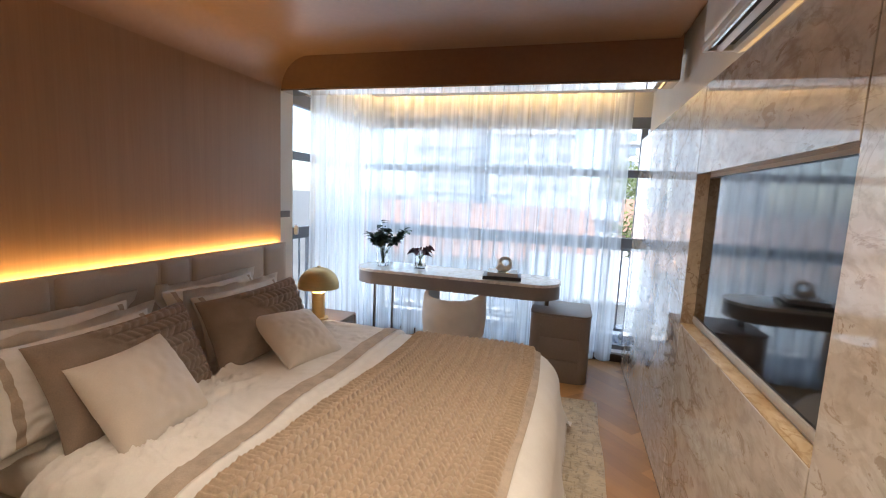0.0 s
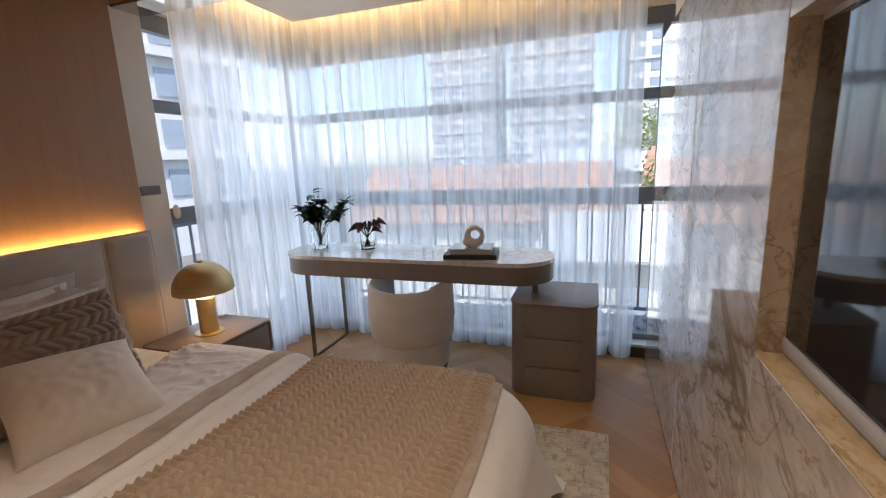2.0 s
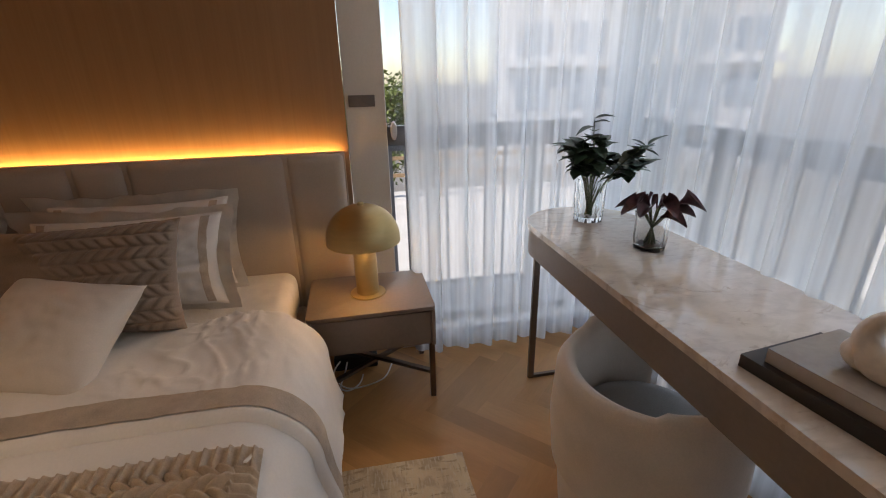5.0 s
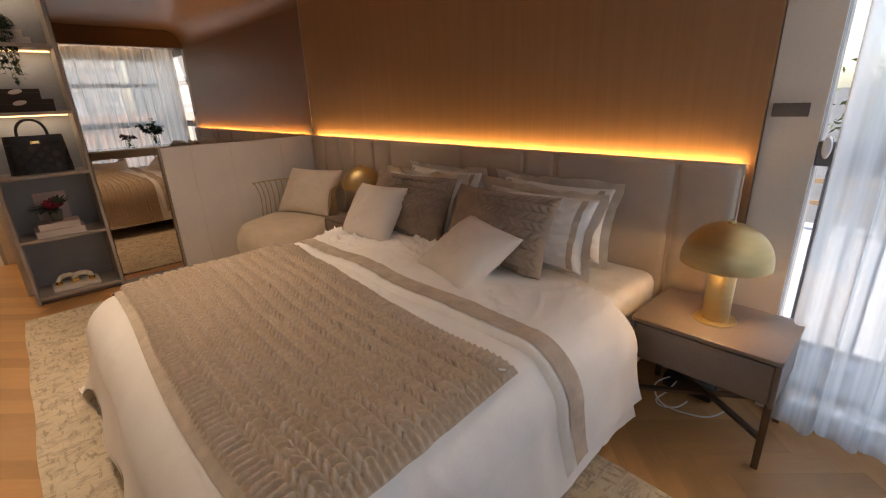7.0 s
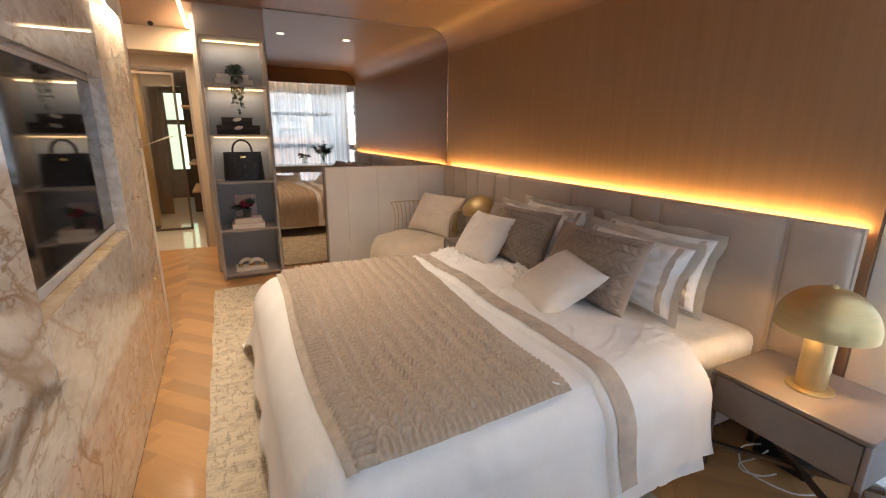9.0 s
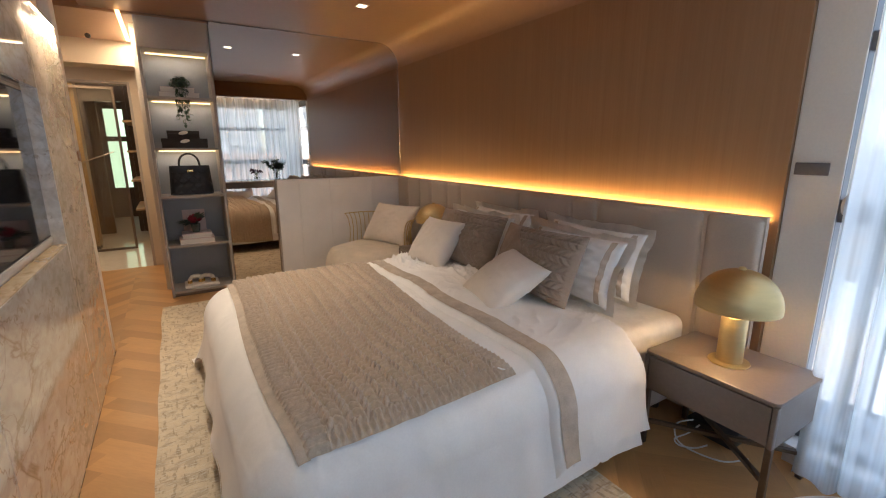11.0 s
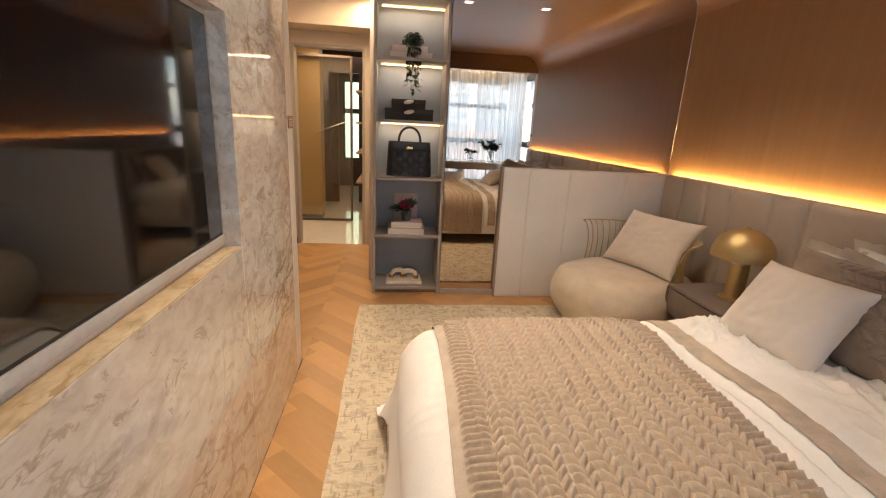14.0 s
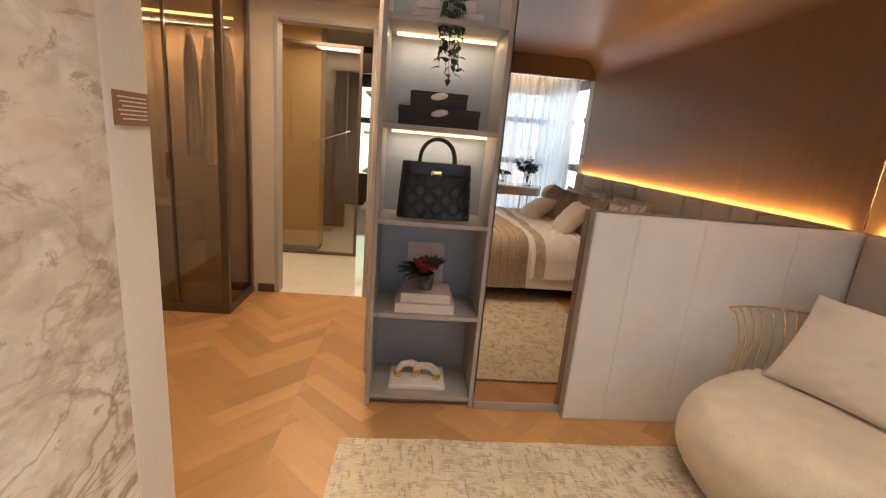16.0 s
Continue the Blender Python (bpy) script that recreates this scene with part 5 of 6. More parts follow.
def handbag(m):
    n = thing("handbag", m, "black quilted leather handbag with a gold clasp", "handbag")

    def f(u, v, side):
        x = (u - 0.5) * (0.335 - 0.03 * v)
        z = 0.255 * v
        t = 0.060 * (1 - 0.55 * v) * (1 - abs(2 * u - 1) ** 8)
        q = abs(math.sin(math.pi * (x + z) / 0.078)) * abs(math.sin(math.pi * (x - z + 0.02) / 0.078))
        return (x, side * (t + 0.007 * min(1, q * 2.6) * (1 if v < 0.78 else 0) + 0.004), z)
    bm = sheet(lambda u, v: f(u, v, 1), 56, 44)
    sheet(lambda u, v: f(u, v, -1), 28, 12, bm)
    add_box(bm, -0.160, 0.160, -0.058, 0.058, 0.0, 0.012, 0.004)
    add_box(bm, -0.150, 0.150, -0.026, 0.026, 0.240, 0.256, 0.006)
    part("body", bm, BLACK_LEATHER, n, smooth=40)
    for y in (0.022, -0.022):
        arc = [(0.078 * math.cos(a), y, 0.245 + 0.115 * math.sin(a) ** 0.75) for a in (radians(180 * k / 18) for k in range(19))]
        part("handle", add_tube(bmesh.new(), arc, 0.0085, 10), BLACK_LEATHER, n, smooth=True)
    part("clasp", boxes((-0.024, 0.024, 0.034, 0.040, 0.195, 0.222), bevel=0.003), GOLD, n, "gold clasp")
    return n


handbag(pose(2.172, 0.055, on_board(2)) @ Matrix.Diagonal((1.10, 1.0, 1.06, 1)))


def shell_box(m, w, d, h, label):
    n = thing("storage_box", m, label, "box", "boxes on the shelf")
    part("body", boxes((-w / 2, w / 2, -d / 2, d / 2, 0, h * 0.62), bevel=0.002, seg=1), BOX_CLOTH, n)
    part("lid", boxes((-w / 2 - 0.002, w / 2 + 0.002, -d / 2 - 0.002, d / 2 + 0.002, h * 0.62 + 0.001, h), bevel=0.002, seg=1), BOX_CLOTH, n)
    bm = bmesh.new()
    bmesh.ops.create_uvsphere(bm, u_segments=20, v_segments=12, radius=1)
    part("shell_knob", bm, WHITE_STONE, n, "pearly shell ornament", smooth=True, at=pose(0, d / 2 + 0.008, h * 0.72, 0, 12, 0) @ Matrix.Diagonal((0.040, 0.012, 0.016, 1)))
    return n


shell_box(pose(2.185, 0.06, on_board(3)), 0.37, 0.20, 0.085, "dark brown cloth box with a pearly shell ornament")
shell_box(pose(2.19, 0.05, on_board(3) + 0.0855), 0.26, 0.16, 0.070, "smaller dark brown box with a shell ornament on another box")

# books, trailing plant
book(pose(2.02, -0.05, on_board(4)), 0.32, 0.22, 0.045, GREY_COVER, "pale grey book lying on the shelf", "books on the shelf unit")
book(pose(2.055, -0.035, on_board(4) + 0.0452), 0.27, 0.19, 0.045, PINK_COVER, "pale pink book lying on another book", "books on the shelf unit")
book(pose(2.035, -0.02, on_board(1)), 0.30, 0.22, 0.050, PINK_COVER, "pale pink book lying on the shelf", "books on the shelf unit")
book(pose(2.055, -0.005, on_board(1) + 0.0502), 0.255, 0.19, 0.048, PINK_COVER, "smaller pale pink book lying on another book", "books on the shelf unit")
card = lone("upright_card", boxes((-0.10, 0.10, -0.006, 0.006, 0, 0.30), bevel=0.002), PINK_COVER, pose(2.185, -0.062, on_board(1), 8, 0, 0), "pale pink board leaning on the shelf back", "board")

rng = random.Random(9)
trail = thing("trailing_plant", (2.165, 0.075, on_board(4) + 0.0906), "trailing string plant in a dark pot on the books", "plant")
part("pot", lathe([(0, 0), (0.035, 0), (0.045, 0.06), (0.040, 0.06), (0.036, 0.05), (0, 0.05)], 24), POT, trail)
small = leaf_mesh("leaf", 0.042, 0.032, 0.4, LEAF)
for k in range(34):
    a = 2 * math.pi * k / 34
    out = 0.035 + 0.035 * rng.random()
    drop = -0.02 - 0.05 * rng.random() if not (3 <= k <= 15) else -0.18 - 0.15 * rng.random()
    reach = 0.075 if drop < -0.1 else out
    dx, dy = (0.035 * math.cos(a * 3), 0.11 + 0.02 * rng.random()) if drop < -0.1 else (reach * math.cos(a), reach * math.sin(a))
    p0, p1 = Vector((0.02 * math.cos(a), 0.02 * math.sin(a), 0.055)), Vector((dx, dy * (0.75 if drop < -0.1 else 1), 0.075))
    p2 = Vector((dx * 1.25, dy * 1.12, drop))
    vine = part("vine", add_tube(bmesh.new(), [p0, p1, p1.lerp(p2, 0.5) + Vector((0.008, 0.01, 0)), p2], 0.0012, 5), STEM, trail)
    for j in range(13 if drop < -0.1 else 7):
        q = j / (12 if drop < -0.1 else 6)
        at = p0.lerp(p1, q * 3) if q < 0.33 else p1.lerp(p2, (q - 0.33) / 0.67)
        part("leaf", small, LEAF, vine, at=Matrix.Translation(at) @ pose(0, 0, 0, rng.uniform(-60, 40), 0, rng.uniform(0, 360)) @ Matrix.Scale(rng.uniform(0.7, 1.15), 4))

flower = thing("potted_flowers", (2.185, 0.10, on_board(1) + 0.0986), "crimson flowers with dark leaves in a grey green pot", "flowers")
part("pot", lathe([(0, 0), (0.032, 0), (0.043, 0.085), (0.038, 0.085), (0.034, 0.07), (0, 0.07)], 28), POT, flower)
broad = leaf_mesh("leaf", 0.135, 0.050, 0.3, LEAF)
for k in range(26):
    yaw = k * 137.5
    up = 15 + 55 * ((k * 0.618) % 1)
    part("leaf", broad, LEAF, flower, at=pose(0, 0, 0.075) @ pose(0, 0, 0, 0, 0, yaw) @ pose(0, 0.01, 0, up, 0, 0) @ Matrix.Scale(0.8 + 0.5 * ((k * 0.37) % 1), 4))
petal = leaf_mesh("petal", 0.056, 0.052, -0.5, PETAL_RED)
for cx, cy, cz in ((0.005, 0.035, 0.125), (-0.03, 0.02, 0.105), (0.035, 0.02, 0.11), (0.02, 0.045, 0.095)):
    for k in range(9):
        part("petal", petal, PETAL_RED, flower, at=pose(cx, cy, cz) @ pose(0, 0, 0, 0, 0, k * 137.5) @ pose(0, 0, 0, 10 + 8 * k, 0, 0))

tray = lone("marble_tray", boxes((-0.15, 0.15, -0.10, 0.10, 0, 0.03), bevel=0.006, seg=3), WHITE_STONE, pose(2.192, 0.07, on_board(0)), "white marble block tray on the bottom shelf", "tray")


def quartz(m, label):
    """A rough white stone arch with gold ends."""
    n = thing("stone_ornament", m, label, "ornament", "ornaments on the tray")
    bm = bmesh.new()
    pts = [(0.058 * math.cos(a), 0, 0.052 * math.sin(a) ** 0.8) for a in (radians(180 * k / 10) for k in range(11))]
    add_tube(bm, [(x, 0, z + 0.012) for x, y, z in pts], 0.019, 10)
    for v in bm.verts:
        v.co += 0.006 * Vector((noise.noise(v.co * 60), noise.noise(v.co * 60 + Vector((5, 0, 0))), noise.noise(v.co * 60 + Vector((0, 7, 0)))))
        v.co.z = max(v.co.z, 0.0)
    part("arch", bm, WHITE_STONE, n, smooth=None)
    for s in (-1, 1):
        part("gold_end", lathe([(0, 0), (0.021, 0), (0.022, 0.014), (0.018, 0.03), (0, 0.03)], 18), GOLD, n, "gold cap", at=pose(s * 0.058, 0.012, 0))
    return n


quartz(pose(2.242, 0.055, on_board(0) + 0.0302, 0, 0, 12), "rough white stone arch with gold ends")
quartz(pose(2.142, 0.075, on_board(0) + 0.0302, 0, 0, -14), "rough white stone arch with gold ends")


# ---- lounge chair ----
def pouf_chair(m):
    n = thing("lounge_chair", m, "round cream boucle lounge chair with a wire back", "armchair")

    def body(u, v):
        a = 2 * math.pi * u
        h = v
        prof = 0.30 + 0.155 * math.sin(math.pi * min(1, 0.08 + 0.80 * h)) ** 0.9
        if h > 0.88:
            prof *= math.cos((h - 0.88) / 0.12 * math.pi / 2) ** 0.42
        zz = 0.02 + 0.40 * min(1, h / 0.93) ** 0.95 + (0.0 if h < 0.93 else 0.018 * (h - 0.93) / 0.07)
        sq = (abs(math.cos(a)) ** 3.0 + abs(math.sin(a)) ** 3.0) ** (-1 / 3.0)
        k = 0.006 * noise.noise(Vector((3 * math.cos(a), 3 * math.sin(a), 4 * h)))
        return ((prof + k) * sq * math.cos(a) * 0.98, (prof + k) * sq * math.sin(a) * 0.92, zz - 0.045 * max(0, -math.cos(a)) * h * 0)
    part("seat", sheet(body, 64, 30), BOUCLE, n, "bulging cream seat", smooth=True)
    part("plinth", lathe([(0, 0), (0.26, 0), (0.26, 0.03), (0, 0.03)], 40), BASEBOARD, n)
    # wire back: arch of rods curling outwards at their tops
    rods = 24
    tops = []
    for k in range(rods + 1):
        a = radians(92 + 176 * k / rods)
        c, s = math.cos(a), math.sin(a)
        pts = [((0.355 + e) * c, (0.375 + e) * s, z) for e, z in ((0.0, 0.36), (-0.012, 0.46), (-0.018, 0.56), (0.0, 0.64), (0.025, 0.685), (0.055, 0.70))]
        part("rod", add_tube(bmesh.new(), pts, 0.0044, 6), BRASS, n, smooth=True)
        tops.append(pts[-1])
    part("top_rail", add_tube(bmesh.new(), tops, 0.005, 8), BRASS, n, smooth=True)
    return n


CH = pose(0.625, 0.85, 0, 0, 0, 24) @ Matrix.Diagonal((1.04, 1.04, 1.02, 1))
pouf_chair(CH)
pillow("chair_cushion", stand(0.545, 0.835, 0.445, 35, 19, 0.44), 0.62, 0.46, 0.17, CREAM_CLOTH, "cream cushion resting on the lounge chair", seed=11)

# ---- ceiling fixtures ----
# fixtures of the two ceiling spots and of the added aisle pair
for sx, sy in SPOTS + ADDED_AISLE_SPOTS:
    sp = thing("ceiling_spot", (sx, sy, CEIL), "small recessed square ceiling spot, lit, the aisle pair added", "spot light", "ceiling spots")
    part("trim", boxes((-0.045, 0.045, -0.045, -0.033, -0.004, 0.0), (-0.045, 0.045, 0.033, 0.045, -0.004, 0.0), (-0.045, -0.033, -0.033, 0.033, -0.004, 0.0), (0.033, 0.045, -0.033, 0.033, -0.004, 0.0)), WHITE_PLASTIC, sp)
    part("lens", boxes((-0.032, 0.032, -0.032, 0.032, -0.0015, -0.0005)), SPOT_GLOW, sp, "glowing lens")
line = thing("linear_ceiling_light", (2.55, -0.95, CEIL - 0.021), "recessed warm line light in the corridor ceiling", "ceiling light")
part("diffuser", boxes((-0.017, 0.017, 0.0, 1.26, -0.002, 0.0)), LINE_GLOW, line)
lone("security_camera", add_tube(bmesh.new(), [(0, 0, 0), (0, 0.07, -0.012)], 0.022, 14), BLACK, pose(2.84, -0.55, 2.43), "small black camera under the corridor ceiling", "camera")


# ---- outside ----
RED_TILE = material("terracotta_roof", (0.38, 0.215, 0.15), 0.8, vary=0.15, scale=2, fine=18, rand=0.1)
WHITE_WALL = material("white_house_render", (0.70, 0.69, 0.66), 0.8, vary=0.06, scale=0.8, fine=10)
TOWER_WALL = material("pale_tower_render", (0.55, 0.56, 0.58), 0.8, vary=0.05, scale=0.1, fine=2)
TOWER_GLASS = material("blue_grey_glazing", (0.26, 0.31, 0.38), 0.25, vary=0.1, scale=0.5)
GROUND = material("street_ground", (0.17, 0.165, 0.155), 0.9, vary=0.15, scale=0.3, fine=4)
BARK = material("tree_bark", (0.12, 0.09, 0.07), 0.9, vary=0.2, scale=6)
CROWN = material("tree_leaves", (0.13, 0.17, 0.045), 0.6, vary=0.25, scale=3, fine=12)
ROOF_METAL = material("pale_metal_roof", (0.50, 0.53, 0.57), 0.5, vary=0.06, scale=1, fine=6)

G = -4.2
structure("ground", boxes((-900, 900, -900, 900, G - 0.3, G)), GROUND, "grey street level ground", "ground")
structure("balcony_slab", boxes((-0.02, 4.2, 5.63, 6.25, -0.25, 0.03), (-0.60, -0.165, 4.2, 6.25, -0.25, 0.03)), CONCRETE, "narrow concrete ledge outside the windows", "balcony")
structure("lower_wall", boxes((-0.15, 4.4, -6.5, 5.6, G, -0.30)), CONCRETE, "wall of the storeys below", "wall")

rng = random.Random(2)
bed_of = bmesh.new()
for k in range(620):
    r = rng.uniform(0.018, 0.036)
    m = Matrix.Translation((rng.uniform(0.05, 3.9), rng.uniform(5.66, 6.12), 0.038 + rng.uniform(0, 0.035))) @ Euler((rng.random() * 6, rng.random() * 6, rng.random() * 6)).to_matrix().to_4x4() @ Matrix.Diagonal((r * 1.3, r, r * 0.7, 1))
    bmesh.ops.create_icosphere(bed_of, subdivisions=1, radius=1, matrix=m)
tagged(new("pebbles", finish(bed_of, "pebbles", PEBBLE, True)), "bed of white pebbles outside the window", "pebbles", "", "stuff")


def railing(m, length, label):
    n = thing("railing", m, label, "railing")
    part("top_rail", boxes((0, length, -0.025, 0.025, 1.00, 1.035), bevel=0.004), FRAME_DARK, n)
    part("bottom_rail", boxes((0, length, -0.012, 0.012, 0.10, 0.125)), FRAME_DARK, n)
    k = int(length / 0.125)
    bar = finish(boxes((-0.008, 0.008, -0.008, 0.008, 0.125, 1.0)), "baluster", FRAME_DARK)
    for i in range(k + 1):
        part("baluster", bar, FRAME_DARK, n, at=pose(i * length / k, 0, 0))
    for i in range(3):
        part("post", boxes((-0.025, 0.025, -0.02, 0.02, 0.0, 1.0)), FRAME_DARK, n, at=pose(0.02 + i * (length - 0.04) / 2, 0, 0.03))
    return n


railing(pose(0.0, 6.18, 0), 4.1, "dark metal railing outside the window")
railing(pose(-0.45, 4.3, 0, 0, 0, 90), 1.88, "dark metal railing outside the side window")


def house(m, w, d, h, roof_h, label, roofmat, wallmat=None):
    n = thing("house", m, label, "house")
    wallmat = wallmat or WHITE_WALL
    part("wall", boxes((0, w, 0, d, 0, h)), wallmat, n)
    bm = bmesh.new()
    o = 0.5
    a = [bm.verts.new(p) for p in ((-o, -o, h), (w + o, -o, h), (w + o, d + o, h), (-o, d + o, h))]
    b = [bm.verts.new((-o, d / 2, h + roof_h)), bm.verts.new((w + o, d / 2, h + roof_h))]
    for f in ((a[0], a[1], b[1], b[0]), (a[2], a[3], b[0], b[1]), (a[1], a[2], b[1]), (a[3], a[0], b[0]), (a[3], a[2], a[1], a[0])):
        bm.faces.new(f)
    roof = part("roof", bm, roofmat, n, smooth=None)
    run = math.hypot(d / 2 + o, roof_h)
    tilt = math.degrees(math.atan2(roof_h, d / 2 + o))
    rows = 9
    ridge = finish(boxes((-o, w + o, 0, run / rows * 0.96, 0.0, 0.07)), "tile_course", roofmat)
    for k in range(rows):
        part("tile_course", ridge, roofmat, roof, at=pose(0, -o, h, tilt, 0, 0) @ pose(0, k * run / rows, 0.01, 3, 0, 0))
    for x in (w * 0.2, w * 0.6):
        win = part("window", boxes((x, x + 1.2, -0.05, 0.02, h * 0.45, h * 0.45 + 1.2)), TOWER_GLASS, n)
        part("sill", boxes((x - 0.1, x + 1.3, -0.12, -0.05, h * 0.45 - 0.1, h * 0.45)), wallmat, win)
    return n


house(pose(-6.0, 17, G, 0, 0, 6), 9, 7, 3.4, 1.9, "white house with a terracotta tile roof", RED_TILE)
house(pose(4.6, 20, G, 0, 0, -8), 8, 7, 4.0, 1.8, "white house with a terracotta tile roof", RED_TILE)
house(pose(-1.0, 29, G, 0, 0, 0), 12, 8, 4.6, 1.2, "white building with a pale metal roof", ROOF_METAL)
house(pose(12, 28, G, 0, 0, -15), 10, 8, 5.5, 2.0, "white house with a terracotta tile roof", RED_TILE)
house(pose(1.8, 12.5, G, 0, 0, 4), 6, 5, 3.3, 0.7, "low white house with a pale metal roof", ROOF_METAL)


def tower(m, w, d, h, label, bays):
    n = thing("tower_block", m, label, "tower")
    part("wall", boxes((0, w, 0, d, 0, h)), TOWER_WALL, n)
    part("roof", boxes((w * 0.25, w * 0.75, d * 0.2, d * 0.8, h, h + 3.2)), TOWER_WALL, n)
    floors = int(h / 3.1)
    win = finish(boxes((0, w / bays * 0.62, -0.12, 0.02, 0, 1.7)), "window", TOWER_GLASS)
    slab = finish(boxes((-0.3, w + 0.3, -0.55, 0.0, 0, 0.55)), "balcony", TOWER_WALL)
    for f in range(floors):
        if f % 2 == 0 and f * 3.1 > 4:
            part("balcony", slab, TOWER_WALL, n, at=pose(0, 0, f * 3.1 + 0.1))
        if f * 3.1 < 3:
            continue
        for b in range(bays):
            part("window", win, TOWER_GLASS, n, at=pose(w / bays * (b + 0.19), 0, f * 3.1 + 0.9))
    return n


tower(pose(-14, 95, G), 16, 14, 62, "tall pale apartment tower in the distance", 4)
tower(pose(9, 110, G), 14, 14, 78, "tall pale apartment tower in the distance", 4)
tower(pose(27, 100, G), 15, 14, 58, "tall pale apartment tower in the distance", 4)
tower(pose(-40, 120, G), 18, 14, 70, "tall pale apartment tower in the distance", 4)
tower(pose(58, 115, G), 18, 14, 66, "tall pale apartment tower in the distance", 4)
tower(pose(-26, 14, G, 0, 0, 75), 16, 12, 16, "mid-rise blue white apartment block", 5)


def tree(m, h, spread, seed, label):
    n = thing("tree", m, label, "tree")
    r = random.Random(seed)
    bm = bmesh.new()
    tips = []
    add_tube(bm, [(0, 0, 0), (0.05, 0.02, h * 0.25), (0.0, 0.05, h * 0.5), (0.05, 0, h * 0.75)], [0.20, 0.16, 0.12, 0.05], 10)
    for k in range(11):
        a, z = k * 2.4, h * (0.38 + 0.035 * k)
        end = Vector((spread * (0.6 + 0.4 * r.random()) * math.cos(a), spread * (0.6 + 0.4 * r.random()) * math.sin(a), z + h * (0.12 + 0.12 * r.random())))
        add_tube(bm, [(0, 0, z), Vector((0, 0, z)).lerp(end, 0.5) + Vector((0, 0, 0.25)), end], [0.07, 0.045, 0.015], 7)
        tips += [end, Vector((0, 0, z)).lerp(end, 0.6), Vector((0, 0, z)).lerp(end, 0.8)]
    tips.append(Vector((0, 0, h * 0.9)))
    part("trunk", bm, BARK, n, smooth=True)
    vs, fs = [], []
    for t in tips:
        for k in range(150):
            d = Vector((r.gauss(0, 1), r.gauss(0, 1), r.gauss(0, 0.7))) * spread * 0.22
            c = t + d
            u = Vector((r.gauss(0, 1), r.gauss(0, 1), r.gauss(0, 0.6))).normalized() * 0.11
            w = u.orthogonal().normalized() * 0.055
            i = len(vs)
            vs += [c - u, c + w, c + u, c - w]
            fs.append((i, i + 1, i + 2, i + 3))
    me = bpy.data.meshes.new("crown")
    me.from_pydata(vs, [], fs)
    me.materials.append(CROWN)
    part("crown", me, CROWN, n)
    return n


tree(pose(6.2, 18, G), 7.0, 1.9, 1, "green leafy street tree")
tree(pose(-15.0, 5.2, G), 6.2, 2.0, 2, "green leafy street tree")
tree(pose(7.0, 34, G), 9.0, 3.0, 3, "green leafy street tree")
structure("terrace", boxes((-7.5, -1.2, 1.5, 9.0, G, -0.9)), CONCRETE, "sunlit pale neighbouring roof terrace", "terrace")
fence = thing("terrace_fence", (-6.9, 1.6, -0.9), "brown wooden rail fence on the terrace", "fence")
for z in (0.45, 0.80):
    part("rail", boxes((0, 0.05, 0, 7.2, z, z + 0.07)), CLOSET_WOOD, fence)
for k in range(6):
    part("post", boxes((0.0, 0.06, k * 1.42, k * 1.42 + 0.06, 0, 0.95)), CLOSET_WOOD, fence)

# ---- herringbone planks ----
PL, PW = 0.50, 0.10
REGIONS = [(0.021, 2.808, -1.334, 5.438), (2.8085, 4.248, -1.334, 1.308)]


def clip(poly, axis, limit, keep_less):
    out = []
    for i, a in enumerate(poly):
        b = poly[(i + 1) % len(poly)]
        ia, ib = (a[axis] <= limit) == keep_less, (b[axis] <= limit) == keep_less
        if ia:
            out.append(a)
        if ia != ib:
            t = (limit - a[axis]) / (b[axis] - a[axis])
            out.append((a[0] + t * (b[0] - a[0]), a[1] + t * (b[1] - a[1])))
    return out


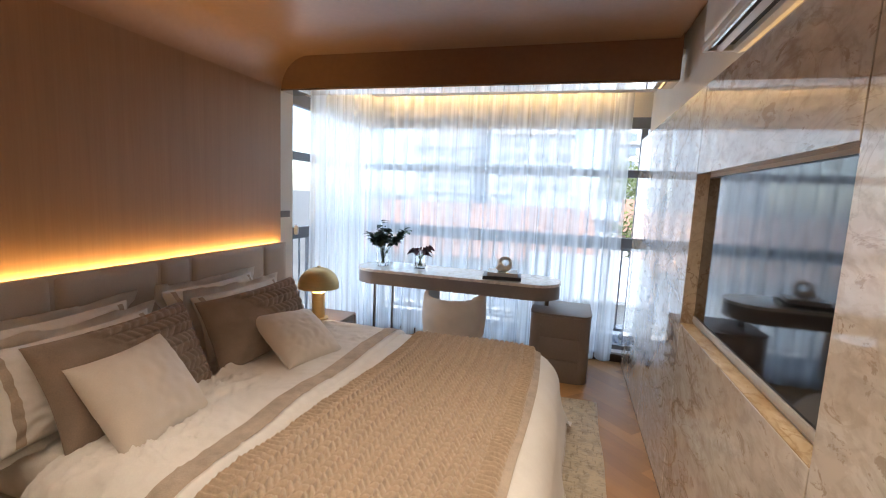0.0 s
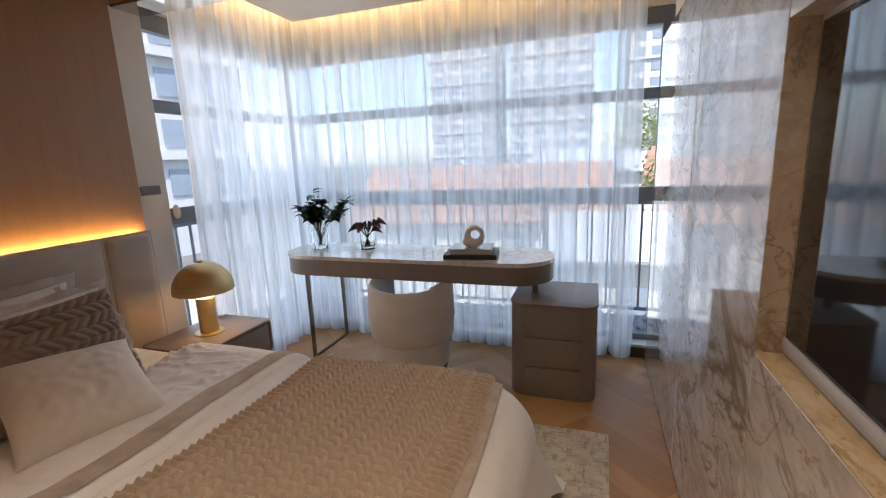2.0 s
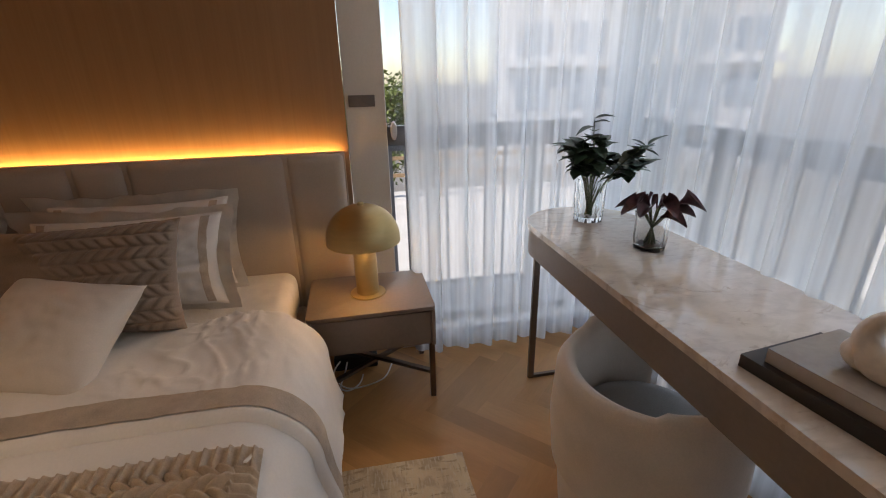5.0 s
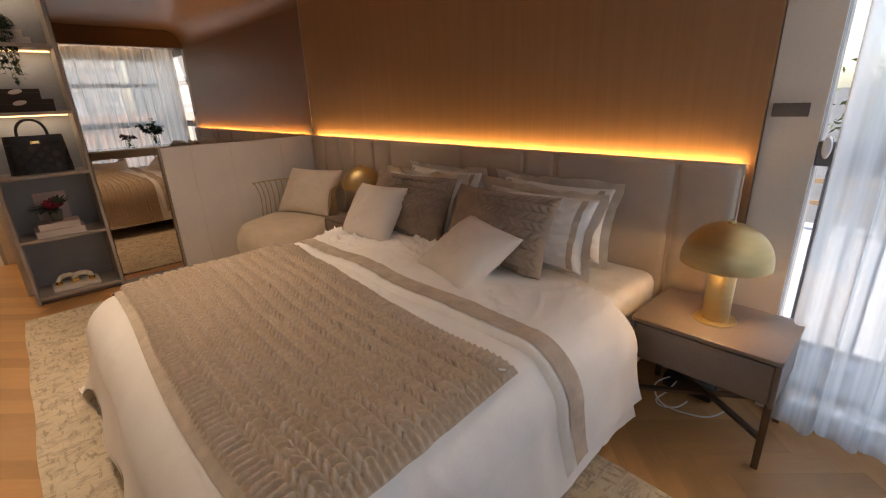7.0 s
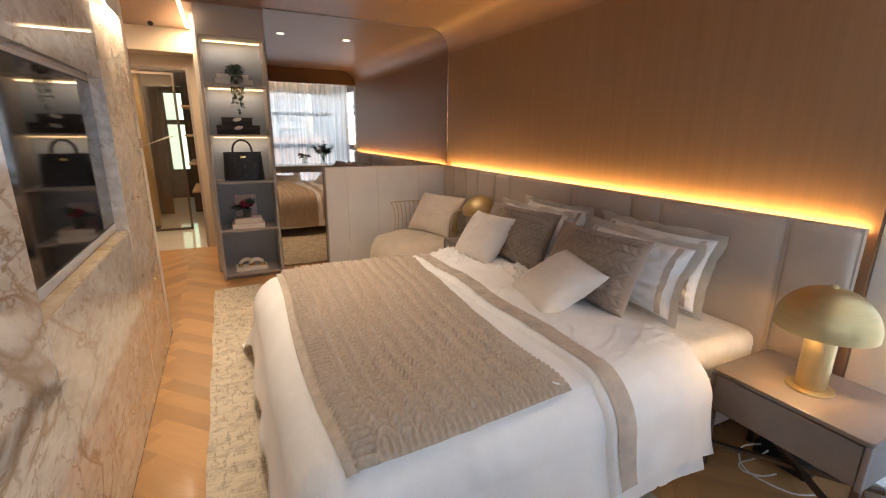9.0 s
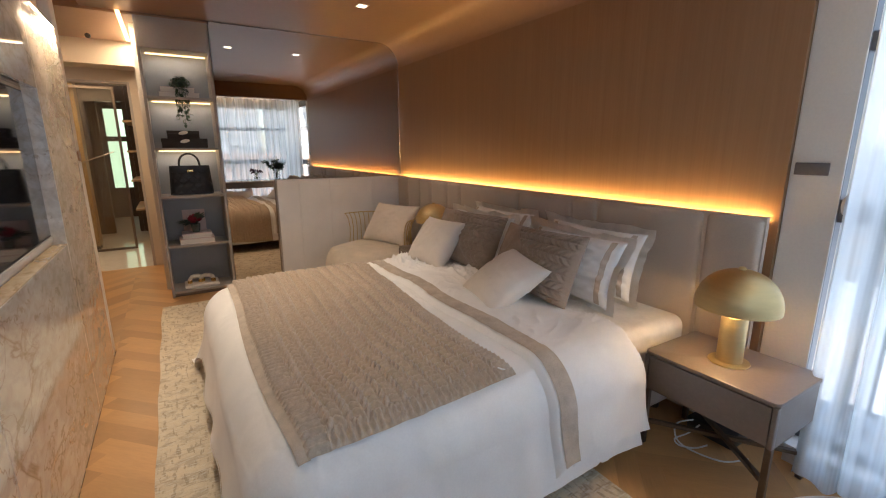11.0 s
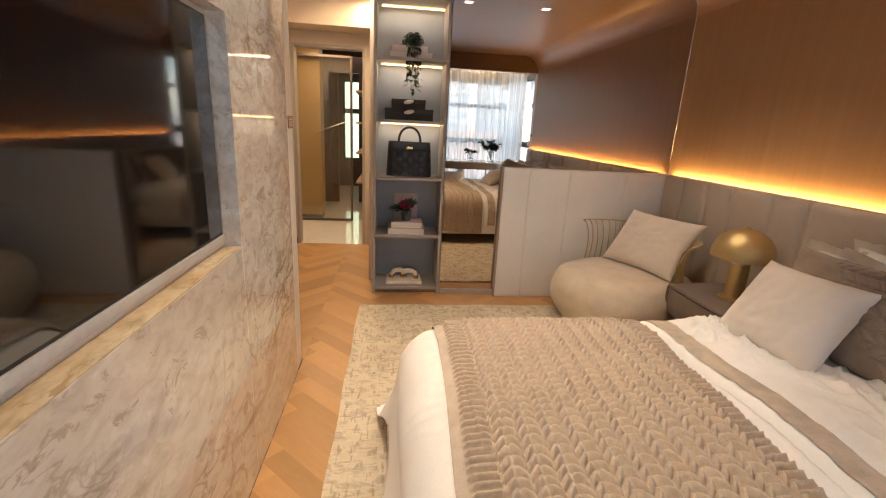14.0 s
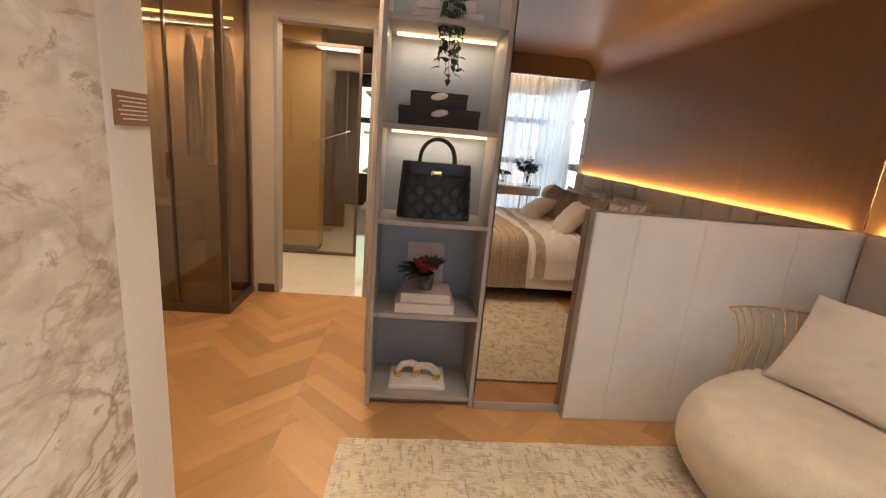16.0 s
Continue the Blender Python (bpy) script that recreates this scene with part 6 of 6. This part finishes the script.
def plank_mesh(local):
    bm = bmesh.new()
    n = len(local)
    top = [bm.verts.new((x, y, 0.0)) for x, y in local]
    cx, cy = sum(p[0] for p in local) / n, sum(p[1] for p in local) / n
    low = [bm.verts.new((x, y, -0.0115)) for x, y in local]
    bm.faces.new(top)
    for k in range(n):
        bm.faces.new((low[k], low[(k + 1) % n], top[(k + 1) % n], top[k]))
    return finish(bm, "plank", PLANK)


floor_ob = bpy.data.objects["floor"]
gap = 0.00012
whole = [(-PL / 2 + gap, -PW / 2 + gap), (PL / 2 - gap, -PW / 2 + gap), (PL / 2 - gap, PW / 2 - gap), (-PL / 2 + gap, PW / 2 - gap)]
shared = {True: None}
turn45 = Matrix.Rotation(radians(45), 2)
for i in range(-110, 111):
    for j in range(-34, 35):
        for flip in (0, 1):
            # herringbone lattice: steps of one width along the diagonal, two lengths across
            bx, by = i * PW + j * PL, i * PW - j * PL
            cx, cy = (bx + PL / 2, by + PW / 2) if flip == 0 else (bx + PW / 2, by + PW + PL / 2)
            ang = 0 if flip == 0 else 90
            c = turn45 @ Vector((cx, cy)) + Vector((1.4, 2.0))
            if not (-0.6 < c.x < 4.8 and -1.9 < c.y < 6.0):
                continue
            if 1.20 < c.x < 2.25 and 0.80 < c.y < 4.14 or c.x < 1.5 and 2.25 < c.y < 3.60:
                continue
            m = Matrix.Translation((c.x, c.y, 0)) @ Matrix.Rotation(radians(45 + ang), 4, "Z")
            world_poly = [tuple((m @ Vector((x, y, 0))).xy) for x, y in whole]
            for x0, x1, y0, y1 in REGIONS:
                poly = clip(clip(clip(clip(world_poly, 0, x0, False), 0, x1, True), 1, y0, False), 1, y1, True) if world_poly else []
                if len(poly) < 3:
                    continue
                inv = m.inverted()
                local = [tuple((inv @ Vector((x, y, 0))).xy) for x, y in poly]
                area = abs(sum(a[0] * b[1] - b[0] * a[1] for a, b in zip(local, local[1:] + local[:1]))) / 2
                if area < 0.0004:
                    continue
                if area > 0.998 * (PL - 2 * gap) * (PW - 2 * gap):
                    shared[True] = shared[True] or plank_mesh(whole)
                    me = shared[True]
                else:
                    me = plank_mesh(local)
                part("plank", me, PLANK, floor_ob, at=m)
